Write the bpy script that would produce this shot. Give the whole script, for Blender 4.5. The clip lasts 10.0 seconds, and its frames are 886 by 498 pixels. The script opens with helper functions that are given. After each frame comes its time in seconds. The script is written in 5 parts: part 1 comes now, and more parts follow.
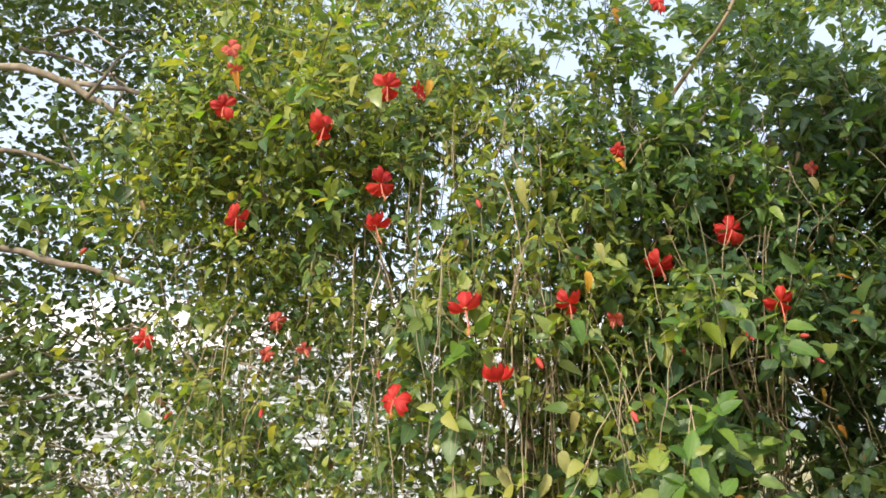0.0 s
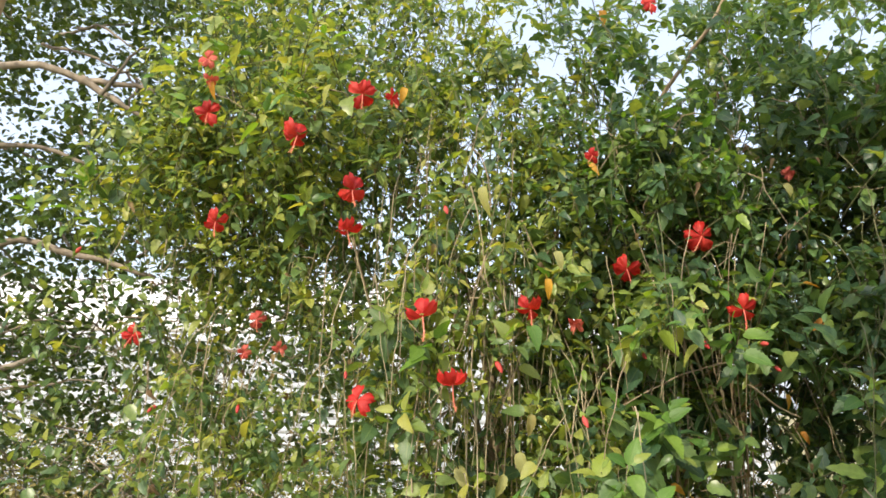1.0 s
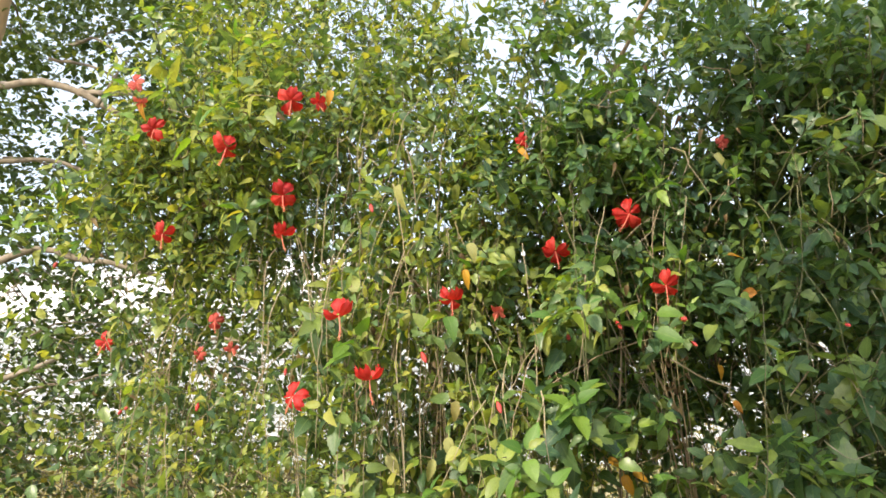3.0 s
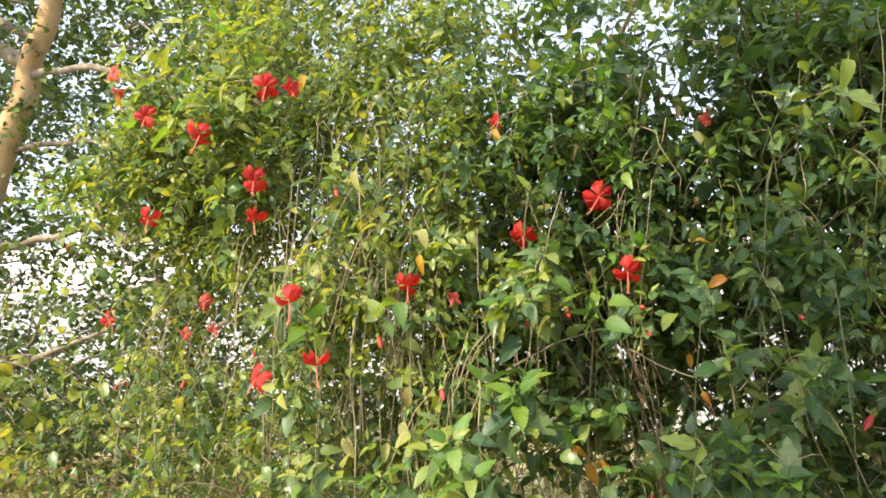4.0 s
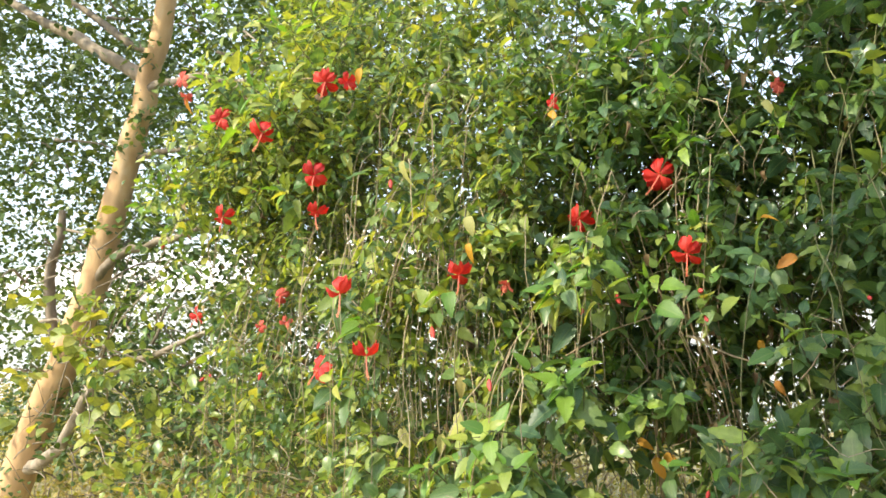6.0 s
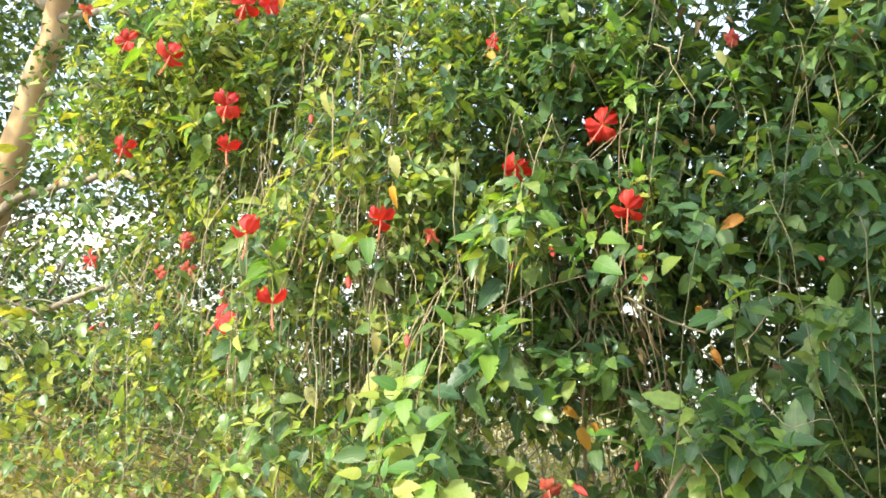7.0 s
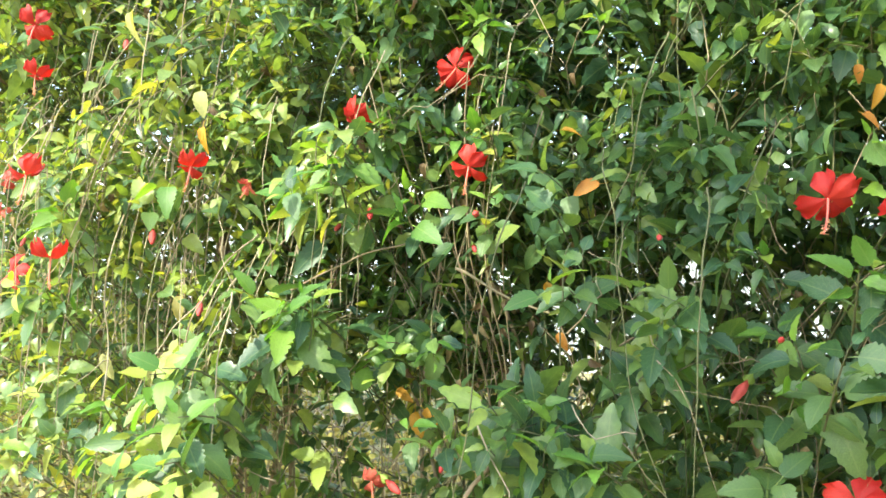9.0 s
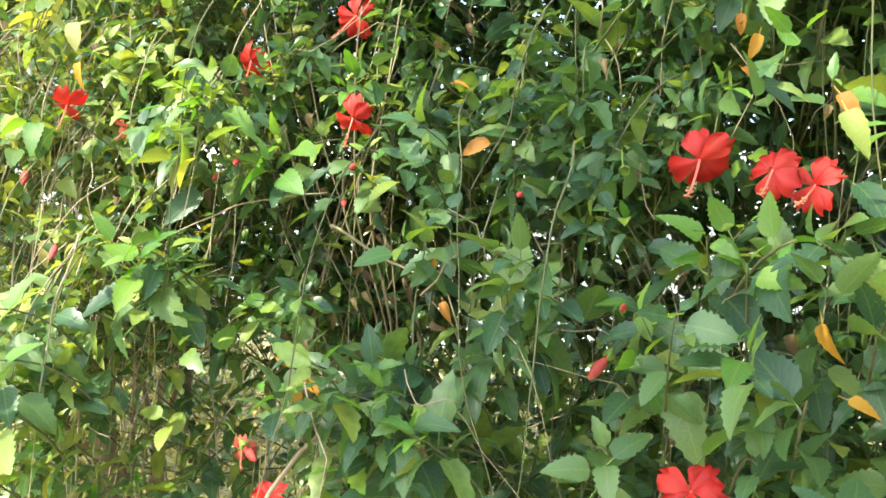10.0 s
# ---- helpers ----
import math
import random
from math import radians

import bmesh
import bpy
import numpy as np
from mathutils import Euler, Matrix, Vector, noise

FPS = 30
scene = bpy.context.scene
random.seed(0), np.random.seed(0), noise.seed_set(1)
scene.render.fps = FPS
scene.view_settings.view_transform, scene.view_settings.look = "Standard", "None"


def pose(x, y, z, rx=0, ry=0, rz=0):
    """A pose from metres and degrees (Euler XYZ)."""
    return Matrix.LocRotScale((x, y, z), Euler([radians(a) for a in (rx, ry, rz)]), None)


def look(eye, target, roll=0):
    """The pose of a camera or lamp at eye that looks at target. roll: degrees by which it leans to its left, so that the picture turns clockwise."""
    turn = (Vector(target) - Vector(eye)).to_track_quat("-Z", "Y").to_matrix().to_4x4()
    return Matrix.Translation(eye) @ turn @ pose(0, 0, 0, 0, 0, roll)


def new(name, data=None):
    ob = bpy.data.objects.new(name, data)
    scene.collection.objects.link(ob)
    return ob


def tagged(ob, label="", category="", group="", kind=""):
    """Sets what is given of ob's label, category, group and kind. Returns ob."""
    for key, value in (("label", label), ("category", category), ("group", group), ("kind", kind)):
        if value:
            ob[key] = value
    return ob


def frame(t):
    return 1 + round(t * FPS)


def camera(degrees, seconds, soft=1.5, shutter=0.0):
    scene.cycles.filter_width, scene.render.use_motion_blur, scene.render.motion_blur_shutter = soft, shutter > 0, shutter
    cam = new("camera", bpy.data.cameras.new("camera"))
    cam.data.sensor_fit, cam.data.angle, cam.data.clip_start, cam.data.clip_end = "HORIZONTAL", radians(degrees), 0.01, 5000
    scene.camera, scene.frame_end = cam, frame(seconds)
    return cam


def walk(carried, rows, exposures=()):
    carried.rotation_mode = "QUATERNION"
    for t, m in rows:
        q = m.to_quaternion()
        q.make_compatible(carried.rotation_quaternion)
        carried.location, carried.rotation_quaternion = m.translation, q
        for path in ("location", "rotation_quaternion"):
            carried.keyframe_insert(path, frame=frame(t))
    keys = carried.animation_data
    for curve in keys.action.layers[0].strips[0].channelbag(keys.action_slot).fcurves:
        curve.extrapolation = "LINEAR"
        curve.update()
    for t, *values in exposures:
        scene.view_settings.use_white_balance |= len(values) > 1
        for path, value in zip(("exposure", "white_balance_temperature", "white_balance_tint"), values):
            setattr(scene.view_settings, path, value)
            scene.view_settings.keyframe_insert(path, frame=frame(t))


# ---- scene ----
cam = camera(55.7, 10.0, soft=1.62)
PATH = [
    (0, (0.136, -0.058, 1.53), (0.023, 1.895, 1.945), 0.3),
    (0.5, (0.231, -0.103, 1.556), (0.112, 1.857, 1.935), 0.9),
    (1, (0.347, -0.118, 1.585), (0.128, 1.836, 1.953), 1.4),
    (1.5, (0.47, -0.105, 1.597), (0.14, 1.836, 1.952), 2.1),
    (2, (0.573, -0.097, 1.623), (0.263, 1.851, 1.952), 1.3),
    (2.5, (0.648, -0.136, 1.647), (0.337, 1.814, 1.964), -0.4),
    (2.7, (0.681, -0.155, 1.654), (0.346, 1.793, 1.956), -1.2),
    (3.8, (1.101, -0.072, 1.705), (0.479, 1.819, 1.905), -1.2),
    (4, (1.168, -0.033, 1.71), (0.512, 1.846, 1.908), -1.1),
    (4.5, (1.272, 0.019, 1.719), (0.497, 1.852, 1.916), -0.4),
    (5, (1.322, 0.062, 1.718), (0.366, 1.809, 1.906), -1.8),
    (5.2, (1.339, 0.064, 1.714), (0.356, 1.796, 1.898), -3.0),
    (6.3, (1.385, 0.143, 1.68), (0.435, 1.893, 1.864), -1.0),
    (6.5, (1.362, 0.175, 1.664), (0.436, 1.939, 1.836), -0.2),
    (7, (1.302, 0.292, 1.629), (0.479, 2.109, 1.768), 0.7),
    (7.5, (1.3, 0.405, 1.583), (0.556, 2.26, 1.667), 1.3),
    (8, (1.38, 0.541, 1.592), (0.625, 2.392, 1.643), 2.6),
    (8.5, (1.44, 0.627, 1.645), (0.665, 2.47, 1.681), 3.3),
    (9, (1.497, 0.662, 1.678), (0.725, 2.507, 1.698), 3.2),
    (9.5, (1.604, 0.747, 1.646), (0.82, 2.587, 1.652), 4.3),
    (10, (1.688, 0.86, 1.637), (0.891, 2.694, 1.639), 6.5),
]
walk(cam, [(t, look(eye, target, roll)) for t, eye, target, roll in PATH],
     ((0, 0.55, 6600, 12), (2.5, 0.77, 6650, 12), (4.5, 1.05, 6750, 12), (6.5, 1.23, 6450, 5), (8, 1.75, 6100, 1), (10, 1.8, 6100, 1)))


# ---- light: a clear bright day, the sun high behind the camera's left shoulder ----
SUN_FROM = Vector((-0.40, -0.72, 0.78)).normalized()
sun_data = bpy.data.lights.new("sun", "SUN")
sun_data.energy, sun_data.angle, sun_data.color = 3.7, radians(0.6), (1.0, 0.90, 0.68)
sun = new("sun", sun_data)
sun.matrix_world = look(SUN_FROM * 40, (0, 0, 0))

world = bpy.data.worlds.new("sky")
scene.world = world
world.use_nodes = True
sky = world.node_tree.nodes.new("ShaderNodeTexSky")
sky.sky_type, sky.sun_disc = "NISHITA", False
sky.sun_elevation = math.asin(SUN_FROM.z)
sky.sun_rotation = math.atan2(SUN_FROM.x, SUN_FROM.y)
sky.dust_density, sky.air_density = 3.0, 1.0
haze = world.node_tree.nodes.new("ShaderNodeMix")
haze.data_type, haze.blend_type = "RGBA", "MIX"
haze.inputs[0].default_value = 0.35
haze.inputs[7].default_value = (6.2, 6.8, 7.9, 1)
world.node_tree.links.new(sky.outputs[0], haze.inputs[6])
world.node_tree.links.new(haze.outputs[2], world.node_tree.nodes["Background"].inputs[0])
world.node_tree.nodes["Background"].inputs[1].default_value = 0.19


# ---- materials ----
def material(name):
    mat = bpy.data.materials.new(name)
    mat.use_nodes = True
    nodes, links = mat.node_tree.nodes, mat.node_tree.links
    return mat, nodes, links, nodes["Principled BSDF"], nodes["Material Output"]


def ramp(nodes, stops):
    r = nodes.new("ShaderNodeValToRGB")
    while len(r.color_ramp.elements) < len(stops):
        r.color_ramp.elements.new(0.5)
    for e, (p, c) in zip(r.color_ramp.elements, stops):
        e.position, e.color = p, (*c, 1)
    return r


def math_node(nodes, links, op, a, b):
    m = nodes.new("ShaderNodeMath")
    m.operation = op
    for socket, v in zip(m.inputs, (a, b)):
        if isinstance(v, (int, float)):
            socket.default_value = v
        else:
            links.new(v, socket)
    return m.outputs[0]


def noise_node(nodes, links, scale, detail=4.0, coords=None):
    n = nodes.new("ShaderNodeTexNoise")
    n.inputs["Scale"].default_value, n.inputs["Detail"].default_value = scale, detail
    if coords is not None:
        links.new(coords, n.inputs["Vector"])
    return n


def leaf_material(name, stops, rough=0.42, through_share=0.44, through_tint=(1.55, 1.30, 0.40), veins=0.2):
    """A thin blade: glossy skin, pale midrib and side veins, light that comes through."""
    mat, nodes, links, bsdf, out = material(name)
    info, geo = nodes.new("ShaderNodeObjectInfo"), nodes.new("ShaderNodeNewGeometry")
    pick = math_node(nodes, links, "FRACT", math_node(nodes, links, "ADD", info.outputs["Random"], geo.outputs["Random Per Island"]), 0.0)
    tone = ramp(nodes, stops)
    links.new(pick, tone.inputs[0])
    uv = nodes.new("ShaderNodeUVMap")
    split = nodes.new("ShaderNodeSeparateXYZ")
    links.new(uv.outputs[0], split.inputs[0])
    side = math_node(nodes, links, "ABSOLUTE", math_node(nodes, links, "SUBTRACT", split.outputs[0], 0.5), 0.0)
    rib = math_node(nodes, links, "LESS_THAN", side, 0.035)
    slant = math_node(nodes, links, "SUBTRACT", math_node(nodes, links, "MULTIPLY", split.outputs[1], 7.0), math_node(nodes, links, "MULTIPLY", side, 5.0))
    vein = math_node(nodes, links, "LESS_THAN", math_node(nodes, links, "FRACT", slant, 0.0), 0.12)
    lines = math_node(nodes, links, "MAXIMUM", rib, math_node(nodes, links, "MULTIPLY", vein, 0.55))
    coords = nodes.new("ShaderNodeTexCoord")
    blotch = noise_node(nodes, links, 55.0, 3.0, coords.outputs["Object"])
    mottle = ramp(nodes, ((0.3, (0.72, 0.72, 0.72)), (0.7, (1.2, 1.15, 1.1))))
    links.new(blotch.outputs[0], mottle.inputs[0])
    mix = nodes.new("ShaderNodeMix")
    mix.data_type, mix.blend_type = "RGBA", "MULTIPLY"
    mix.inputs[0].default_value = 1.0
    links.new(tone.outputs[0], mix.inputs[6])
    links.new(mottle.outputs[0], mix.inputs[7])
    pale = nodes.new("ShaderNodeMix")
    pale.data_type, pale.blend_type = "RGBA", "MIX"
    links.new(math_node(nodes, links, "MULTIPLY", lines, veins), pale.inputs[0])
    links.new(mix.outputs[2], pale.inputs[6])
    pale.inputs[7].default_value = (0.30, 0.38, 0.13, 1)
    links.new(pale.outputs[2], bsdf.inputs["Base Color"])
    bsdf.inputs["Roughness"].default_value = rough
    bsdf.inputs["Specular IOR Level"].default_value = 0.6
    bump = nodes.new("ShaderNodeBump")
    bump.inputs["Strength"].default_value, bump.inputs["Distance"].default_value = 0.5, 0.002
    links.new(math_node(nodes, links, "ADD", lines, math_node(nodes, links, "MULTIPLY", blotch.outputs[0], 0.6)), bump.inputs["Height"])
    links.new(bump.outputs[0], bsdf.inputs["Normal"])
    glow = nodes.new("ShaderNodeBsdfTranslucent")
    tint = nodes.new("ShaderNodeMix")
    tint.data_type, tint.blend_type = "RGBA", "MULTIPLY"
    tint.inputs[0].default_value = 1.0
    links.new(pale.outputs[2], tint.inputs[6])
    tint.inputs[7].default_value = (*through_tint, 1)
    links.new(tint.outputs[2], glow.inputs["Color"])
    both = nodes.new("ShaderNodeMixShader")
    both.inputs[0].default_value = through_share
    links.new(bsdf.outputs[0], both.inputs[1])
    links.new(glow.outputs[0], both.inputs[2])
    links.new(both.outputs[0], out.inputs[0])
    return mat


def bark_material(name, stops, scale=30.0, stretch=(1, 1, 0.25), bump_depth=0.004, rough=0.85):
    mat, nodes, links, bsdf, out = material(name)
    coords, mapping = nodes.new("ShaderNodeTexCoord"), nodes.new("ShaderNodeMapping")
    mapping.inputs["Scale"].default_value = stretch
    links.new(coords.outputs["Object"], mapping.inputs[0])
    n1 = noise_node(nodes, links, scale, 6.0, mapping.outputs[0])
    n2 = noise_node(nodes, links, scale * 0.13, 3.0, coords.outputs["Object"])
    info = nodes.new("ShaderNodeObjectInfo")
    mixed = math_node(nodes, links, "ADD", math_node(nodes, links, "MULTIPLY", n1.outputs[0], 0.5), math_node(nodes, links, "MULTIPLY", n2.outputs[0], 0.4))
    mixed = math_node(nodes, links, "ADD", mixed, math_node(nodes, links, "MULTIPLY", info.outputs["Random"], 0.15))
    tone = ramp(nodes, stops)
    links.new(mixed, tone.inputs[0])
    links.new(tone.outputs[0], bsdf.inputs["Base Color"])
    bsdf.inputs["Roughness"].default_value = rough
    bump = nodes.new("ShaderNodeBump")
    bump.inputs["Strength"].default_value, bump.inputs["Distance"].default_value = 0.7, bump_depth
    links.new(n1.outputs[0], bump.inputs["Height"])
    links.new(bump.outputs[0], bsdf.inputs["Normal"])
    return mat


# the yellower and darker greens also carry the hedge's sunlit and shaded parts
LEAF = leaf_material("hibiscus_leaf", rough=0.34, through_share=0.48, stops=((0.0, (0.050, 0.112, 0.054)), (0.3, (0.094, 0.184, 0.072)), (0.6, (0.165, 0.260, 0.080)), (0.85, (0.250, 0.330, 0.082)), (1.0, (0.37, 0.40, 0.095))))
SHADE_LEAF = leaf_material("shade_green_hibiscus_leaf", rough=0.32, through_share=0.48, stops=((0.0, (0.040, 0.098, 0.050)), (0.35, (0.068, 0.148, 0.062)), (0.7, (0.112, 0.206, 0.068)), (0.9, (0.160, 0.255, 0.070)), (1.0, (0.24, 0.31, 0.075))))
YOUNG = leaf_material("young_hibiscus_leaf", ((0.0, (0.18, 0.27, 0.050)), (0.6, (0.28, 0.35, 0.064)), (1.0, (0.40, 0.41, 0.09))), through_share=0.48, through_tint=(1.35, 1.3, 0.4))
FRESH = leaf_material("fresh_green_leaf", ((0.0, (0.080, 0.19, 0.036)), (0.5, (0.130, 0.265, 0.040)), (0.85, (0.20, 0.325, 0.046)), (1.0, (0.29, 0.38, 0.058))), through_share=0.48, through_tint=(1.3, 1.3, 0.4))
PALE = leaf_material("fading_leaf", ((0.0, (0.42, 0.44, 0.17)), (0.5, (0.46, 0.44, 0.18)), (1.0, (0.38, 0.33, 0.12))), rough=0.6)
YELLOW = leaf_material("yellow_leaf", ((0.0, (0.56, 0.27, 0.025)), (0.5, (0.68, 0.38, 0.035)), (1.0, (0.48, 0.19, 0.025))), rough=0.55, through_tint=(1.1, 0.9, 0.5), veins=0.15)
DRY = leaf_material("dry_leaf", ((0.0, (0.09, 0.055, 0.025)), (0.4, (0.16, 0.10, 0.045)), (0.75, (0.25, 0.18, 0.08)), (1.0, (0.36, 0.30, 0.15))), rough=0.75, through_share=0.2, through_tint=(1.1, 0.9, 0.6), veins=0.1)
TREE_LEAF = leaf_material("tree_leaf", ((0.0, (0.035, 0.075, 0.02)), (0.5, (0.055, 0.11, 0.025)), (0.85, (0.085, 0.15, 0.03)), (1.0, (0.20, 0.26, 0.05))), rough=0.38, through_share=0.25)
PALE_TREE_LEAF = leaf_material("pale_tree_leaf", ((0.0, (0.15, 0.21, 0.05)), (0.5, (0.23, 0.30, 0.06)), (1.0, (0.36, 0.38, 0.10))), rough=0.45)
BRUSH_LEAF = leaf_material("brush_leaf", ((0.0, (0.14, 0.17, 0.04)), (0.4, (0.25, 0.26, 0.07)), (0.75, (0.36, 0.33, 0.12)), (1.0, (0.46, 0.39, 0.20))), rough=0.6, veins=0.1)
PETAL = leaf_material("hibiscus_petal", ((0.0, (0.44, 0.008, 0.007)), (0.5, (0.54, 0.014, 0.010)), (1.0, (0.60, 0.030, 0.017))), rough=0.55, through_share=0.35, through_tint=(1.15, 0.6, 0.6), veins=0.0)
WILTED = leaf_material("wilted_petal", ((0.0, (0.45, 0.05, 0.04)), (1.0, (0.62, 0.14, 0.10))), rough=0.7, through_share=0.25, through_tint=(1.1, 0.7, 0.6), veins=0.0)
BUD = leaf_material("bud_petal", ((0.0, (0.46, 0.03, 0.03)), (1.0, (0.56, 0.09, 0.08))), rough=0.7, through_share=0.15, through_tint=(1.1, 0.6, 0.6), veins=0.0)
COLUMN_RED = leaf_material("column", ((0.0, (0.72, 0.16, 0.12)), (1.0, (0.78, 0.24, 0.18))), rough=0.5, through_share=0.2, veins=0.0)
CALYX = leaf_material("calyx", ((0.0, (0.18, 0.28, 0.05)), (1.0, (0.30, 0.38, 0.08))), rough=0.6, through_share=0.25, veins=0.1)
ANTHER = bark_material("anther", ((0.3, (0.55, 0.20, 0.10)), (0.7, (0.80, 0.42, 0.20))), 300, (1, 1, 1), 0.001)
TWIG = bark_material("twig_bark", ((0.25, (0.17, 0.13, 0.075)), (0.5, (0.31, 0.25, 0.155)), (0.8, (0.43, 0.36, 0.245))), 60, (1, 1, 0.2), 0.002)
STEM = bark_material("hibiscus_bark", ((0.2, (0.13, 0.09, 0.055)), (0.5, (0.25, 0.185, 0.115)), (0.8, (0.38, 0.31, 0.21))), 45, (1, 1, 0.2), 0.003)
GREEN_TWIG = bark_material("green_twig", ((0.25, (0.055, 0.065, 0.022)), (0.6, (0.12, 0.115, 0.05)), (0.9, (0.22, 0.18, 0.10))), 60, (1, 1, 0.2), 0.001)
TREE_BARK = bark_material("tree_bark", ((0.24, (0.13, 0.085, 0.05)), (0.42, (0.36, 0.23, 0.12)), (0.54, (0.48, 0.32, 0.17)), (0.70, (0.56, 0.46, 0.33))), 11, (1, 1, 0.45), 0.012)
LIMB_BARK = bark_material("limb_bark", ((0.25, (0.05, 0.042, 0.03)), (0.42, (0.13, 0.105, 0.075)), (0.55, (0.22, 0.18, 0.135)), (0.75, (0.36, 0.31, 0.25))), 26, (1, 1, 0.5), 0.006)


def ground_material():
    mat, nodes, links, bsdf, out = material("dry_grass_ground")
    coords = nodes.new("ShaderNodeTexCoord")
    n1, n2 = noise_node(nodes, links, 9.0, 8.0, coords.outputs["Object"]), noise_node(nodes, links, 0.35, 4.0, coords.outputs["Object"])
    mixed = math_node(nodes, links, "ADD", math_node(nodes, links, "MULTIPLY", n1.outputs[0], 0.6), math_node(nodes, links, "MULTIPLY", n2.outputs[0], 0.4))
    tone = ramp(nodes, ((0.3, (0.10, 0.10, 0.035)), (0.45, (0.22, 0.20, 0.08)), (0.58, (0.36, 0.31, 0.17)), (0.75, (0.46, 0.42, 0.28))))
    links.new(mixed, tone.inputs[0])
    links.new(tone.outputs[0], bsdf.inputs["Base Color"])
    bsdf.inputs["Roughness"].default_value = 0.95
    bump = nodes.new("ShaderNodeBump")
    bump.inputs["Strength"].default_value, bump.inputs["Distance"].default_value = 0.8, 0.03
    links.new(n1.outputs[0], bump.inputs["Height"])
    links.new(bump.outputs[0], bsdf.inputs["Normal"])
    return mat


def paint_material(name, colour, rough=0.6):
    mat, nodes, links, bsdf, out = material(name)
    coords = nodes.new("ShaderNodeTexCoord")
    n1 = noise_node(nodes, links, 3.0, 8.0, coords.outputs["Object"])
    tone = ramp(nodes, ((0.3, tuple(0.82 * c for c in colour)), (0.65, colour)))
    links.new(n1.outputs[0], tone.inputs[0])
    links.new(tone.outputs[0], bsdf.inputs["Base Color"])
    bsdf.inputs["Roughness"].default_value = rough
    return mat


GROUND = ground_material()
WHITE_BOARD = paint_material("white_boards", (0.66, 0.72, 0.84))
ROOF = paint_material("pale_roof", (0.80, 0.80, 0.80))


# ---- helpers for building ----
def mesh_from(name, verts, tris, uvs=None, smooth=True, mat=None):
    """A mesh from arrays of places and triangles."""
    me = bpy.data.meshes.new(name)
    verts, tris = np.asarray(verts, np.float32), np.asarray(tris, np.int32)
    me.vertices.add(len(verts))
    me.vertices.foreach_set("co", verts.ravel())
    me.loops.add(tris.size)
    me.loops.foreach_set("vertex_index", tris.ravel())
    me.polygons.add(len(tris))
    me.polygons.foreach_set("loop_start", np.arange(0, tris.size, 3, dtype=np.int32))
    if uvs is not None:
        layer = me.uv_layers.new(name="UVMap")
        layer.data.foreach_set("uv", np.asarray(uvs, np.float32)[tris.ravel()].ravel())
    me.update(calc_edges=True)
    me.validate()
    if smooth:
        me.polygons.foreach_set("use_smooth", np.ones(len(tris), bool))
    if mat:
        me.materials.append(mat)
    return me


def part(name, mesh, parent, m=None, label="", kind=""):
    """Links a mesh as one object under a thing or a part; m is its pose in the parent's space."""
    ob = new(name, mesh)
    ob.parent = parent
    if m is not None:
        ob.matrix_basis = m
    return tagged(ob, label=label, kind=kind)


def thing(name, place, label, category, group="", kind=""):
    ob = new(name)
    ob.location = place
    ob.empty_display_size = 0.1
    return tagged(ob, label, category, group, kind)


def leaf_template(stations, width, bend, fold, teeth=0.0, petiole=0.3, tip=1.0, twist=0.0):
    """A blade one long along y, z its upper side: rows of left edge, midrib and right edge between a base and a pointed tip."""
    v, uv, f = [(0.0, 0.0, 0.0)], [(0.5, 0.0)], []
    for i in range(1, stations + 1):
        s = i / (stations + 1)
        w = width * 2.25 * s ** 0.45 * (1 - s) ** (0.62 + 0.25 * tip)
        if s > 0.25:
            w *= 1 + teeth * (1 if i % 2 else -1)
        z = -bend * s * s
        lean = twist * s
        for side in (-1, 0, 1):
            v.append((side * w, s, z + (fold * w if side else 0.0) + side * w * lean))
            uv.append((0.5 + 0.5 * side, s))
    v.append((0.0, 1.0, -bend))
    uv.append((0.5, 1.0))
    last = len(v) - 1
    f += [(0, 2, 1), (0, 3, 2)]
    for i in range(stations - 1):
        a, b = 1 + 3 * i, 4 + 3 * i
        for k in (0, 1):
            f += [(a + k, a + k + 1, b + k + 1), (a + k, b + k + 1, b + k)]
    a = 1 + 3 * (stations - 1)
    f += [(a, a + 1, last), (a + 1, a + 2, last)]
    if petiole:
        k = len(v)
        v += [(-0.014, 0.02, 0.0), (0.014, 0.02, 0.0), (0.012, -petiole, -0.05), (-0.012, -petiole, -0.05)]
        uv += [(0.5, 0.1)] * 4
        f += [(k, k + 1, k + 2), (k, k + 2, k + 3)]
    return np.array(v, np.float32), np.array(f, np.int32), np.array(uv, np.float32)


def spread(template, places, frames, sizes):
    """Many copies of a template as arrays: places (n, 3), frames (n, 3, 3) with columns x, y, z, sizes (n)."""
    v, f, uv = template
    n, k = len(places), len(v)
    out = np.einsum("nij,kj->nki", frames * sizes[:, None, None], v) + places[:, None, :]
    tris = f[None] + (np.arange(n) * k)[:, None, None]
    return out.reshape(-1, 3), tris.reshape(-1, 3), np.tile(uv, (n, 1))


def stack(groups):
    """Joins several (verts, tris, uvs)."""
    vs, fs, us, base = [], [], [], 0
    for v, f, u in groups:
        vs.append(v), fs.append(f + base), us.append(u)
        base += len(v)
    return np.concatenate(vs), np.concatenate(fs), np.concatenate(us)


def frames_for(along, up):
    """Turns whose y runs along and whose z is as near to up as can be."""
    y = along / np.linalg.norm(along, axis=1, keepdims=True)
    x = np.cross(y, up)
    x /= np.linalg.norm(x, axis=1, keepdims=True) + 1e-9
    return np.stack((x, y, np.cross(x, y)), axis=2)


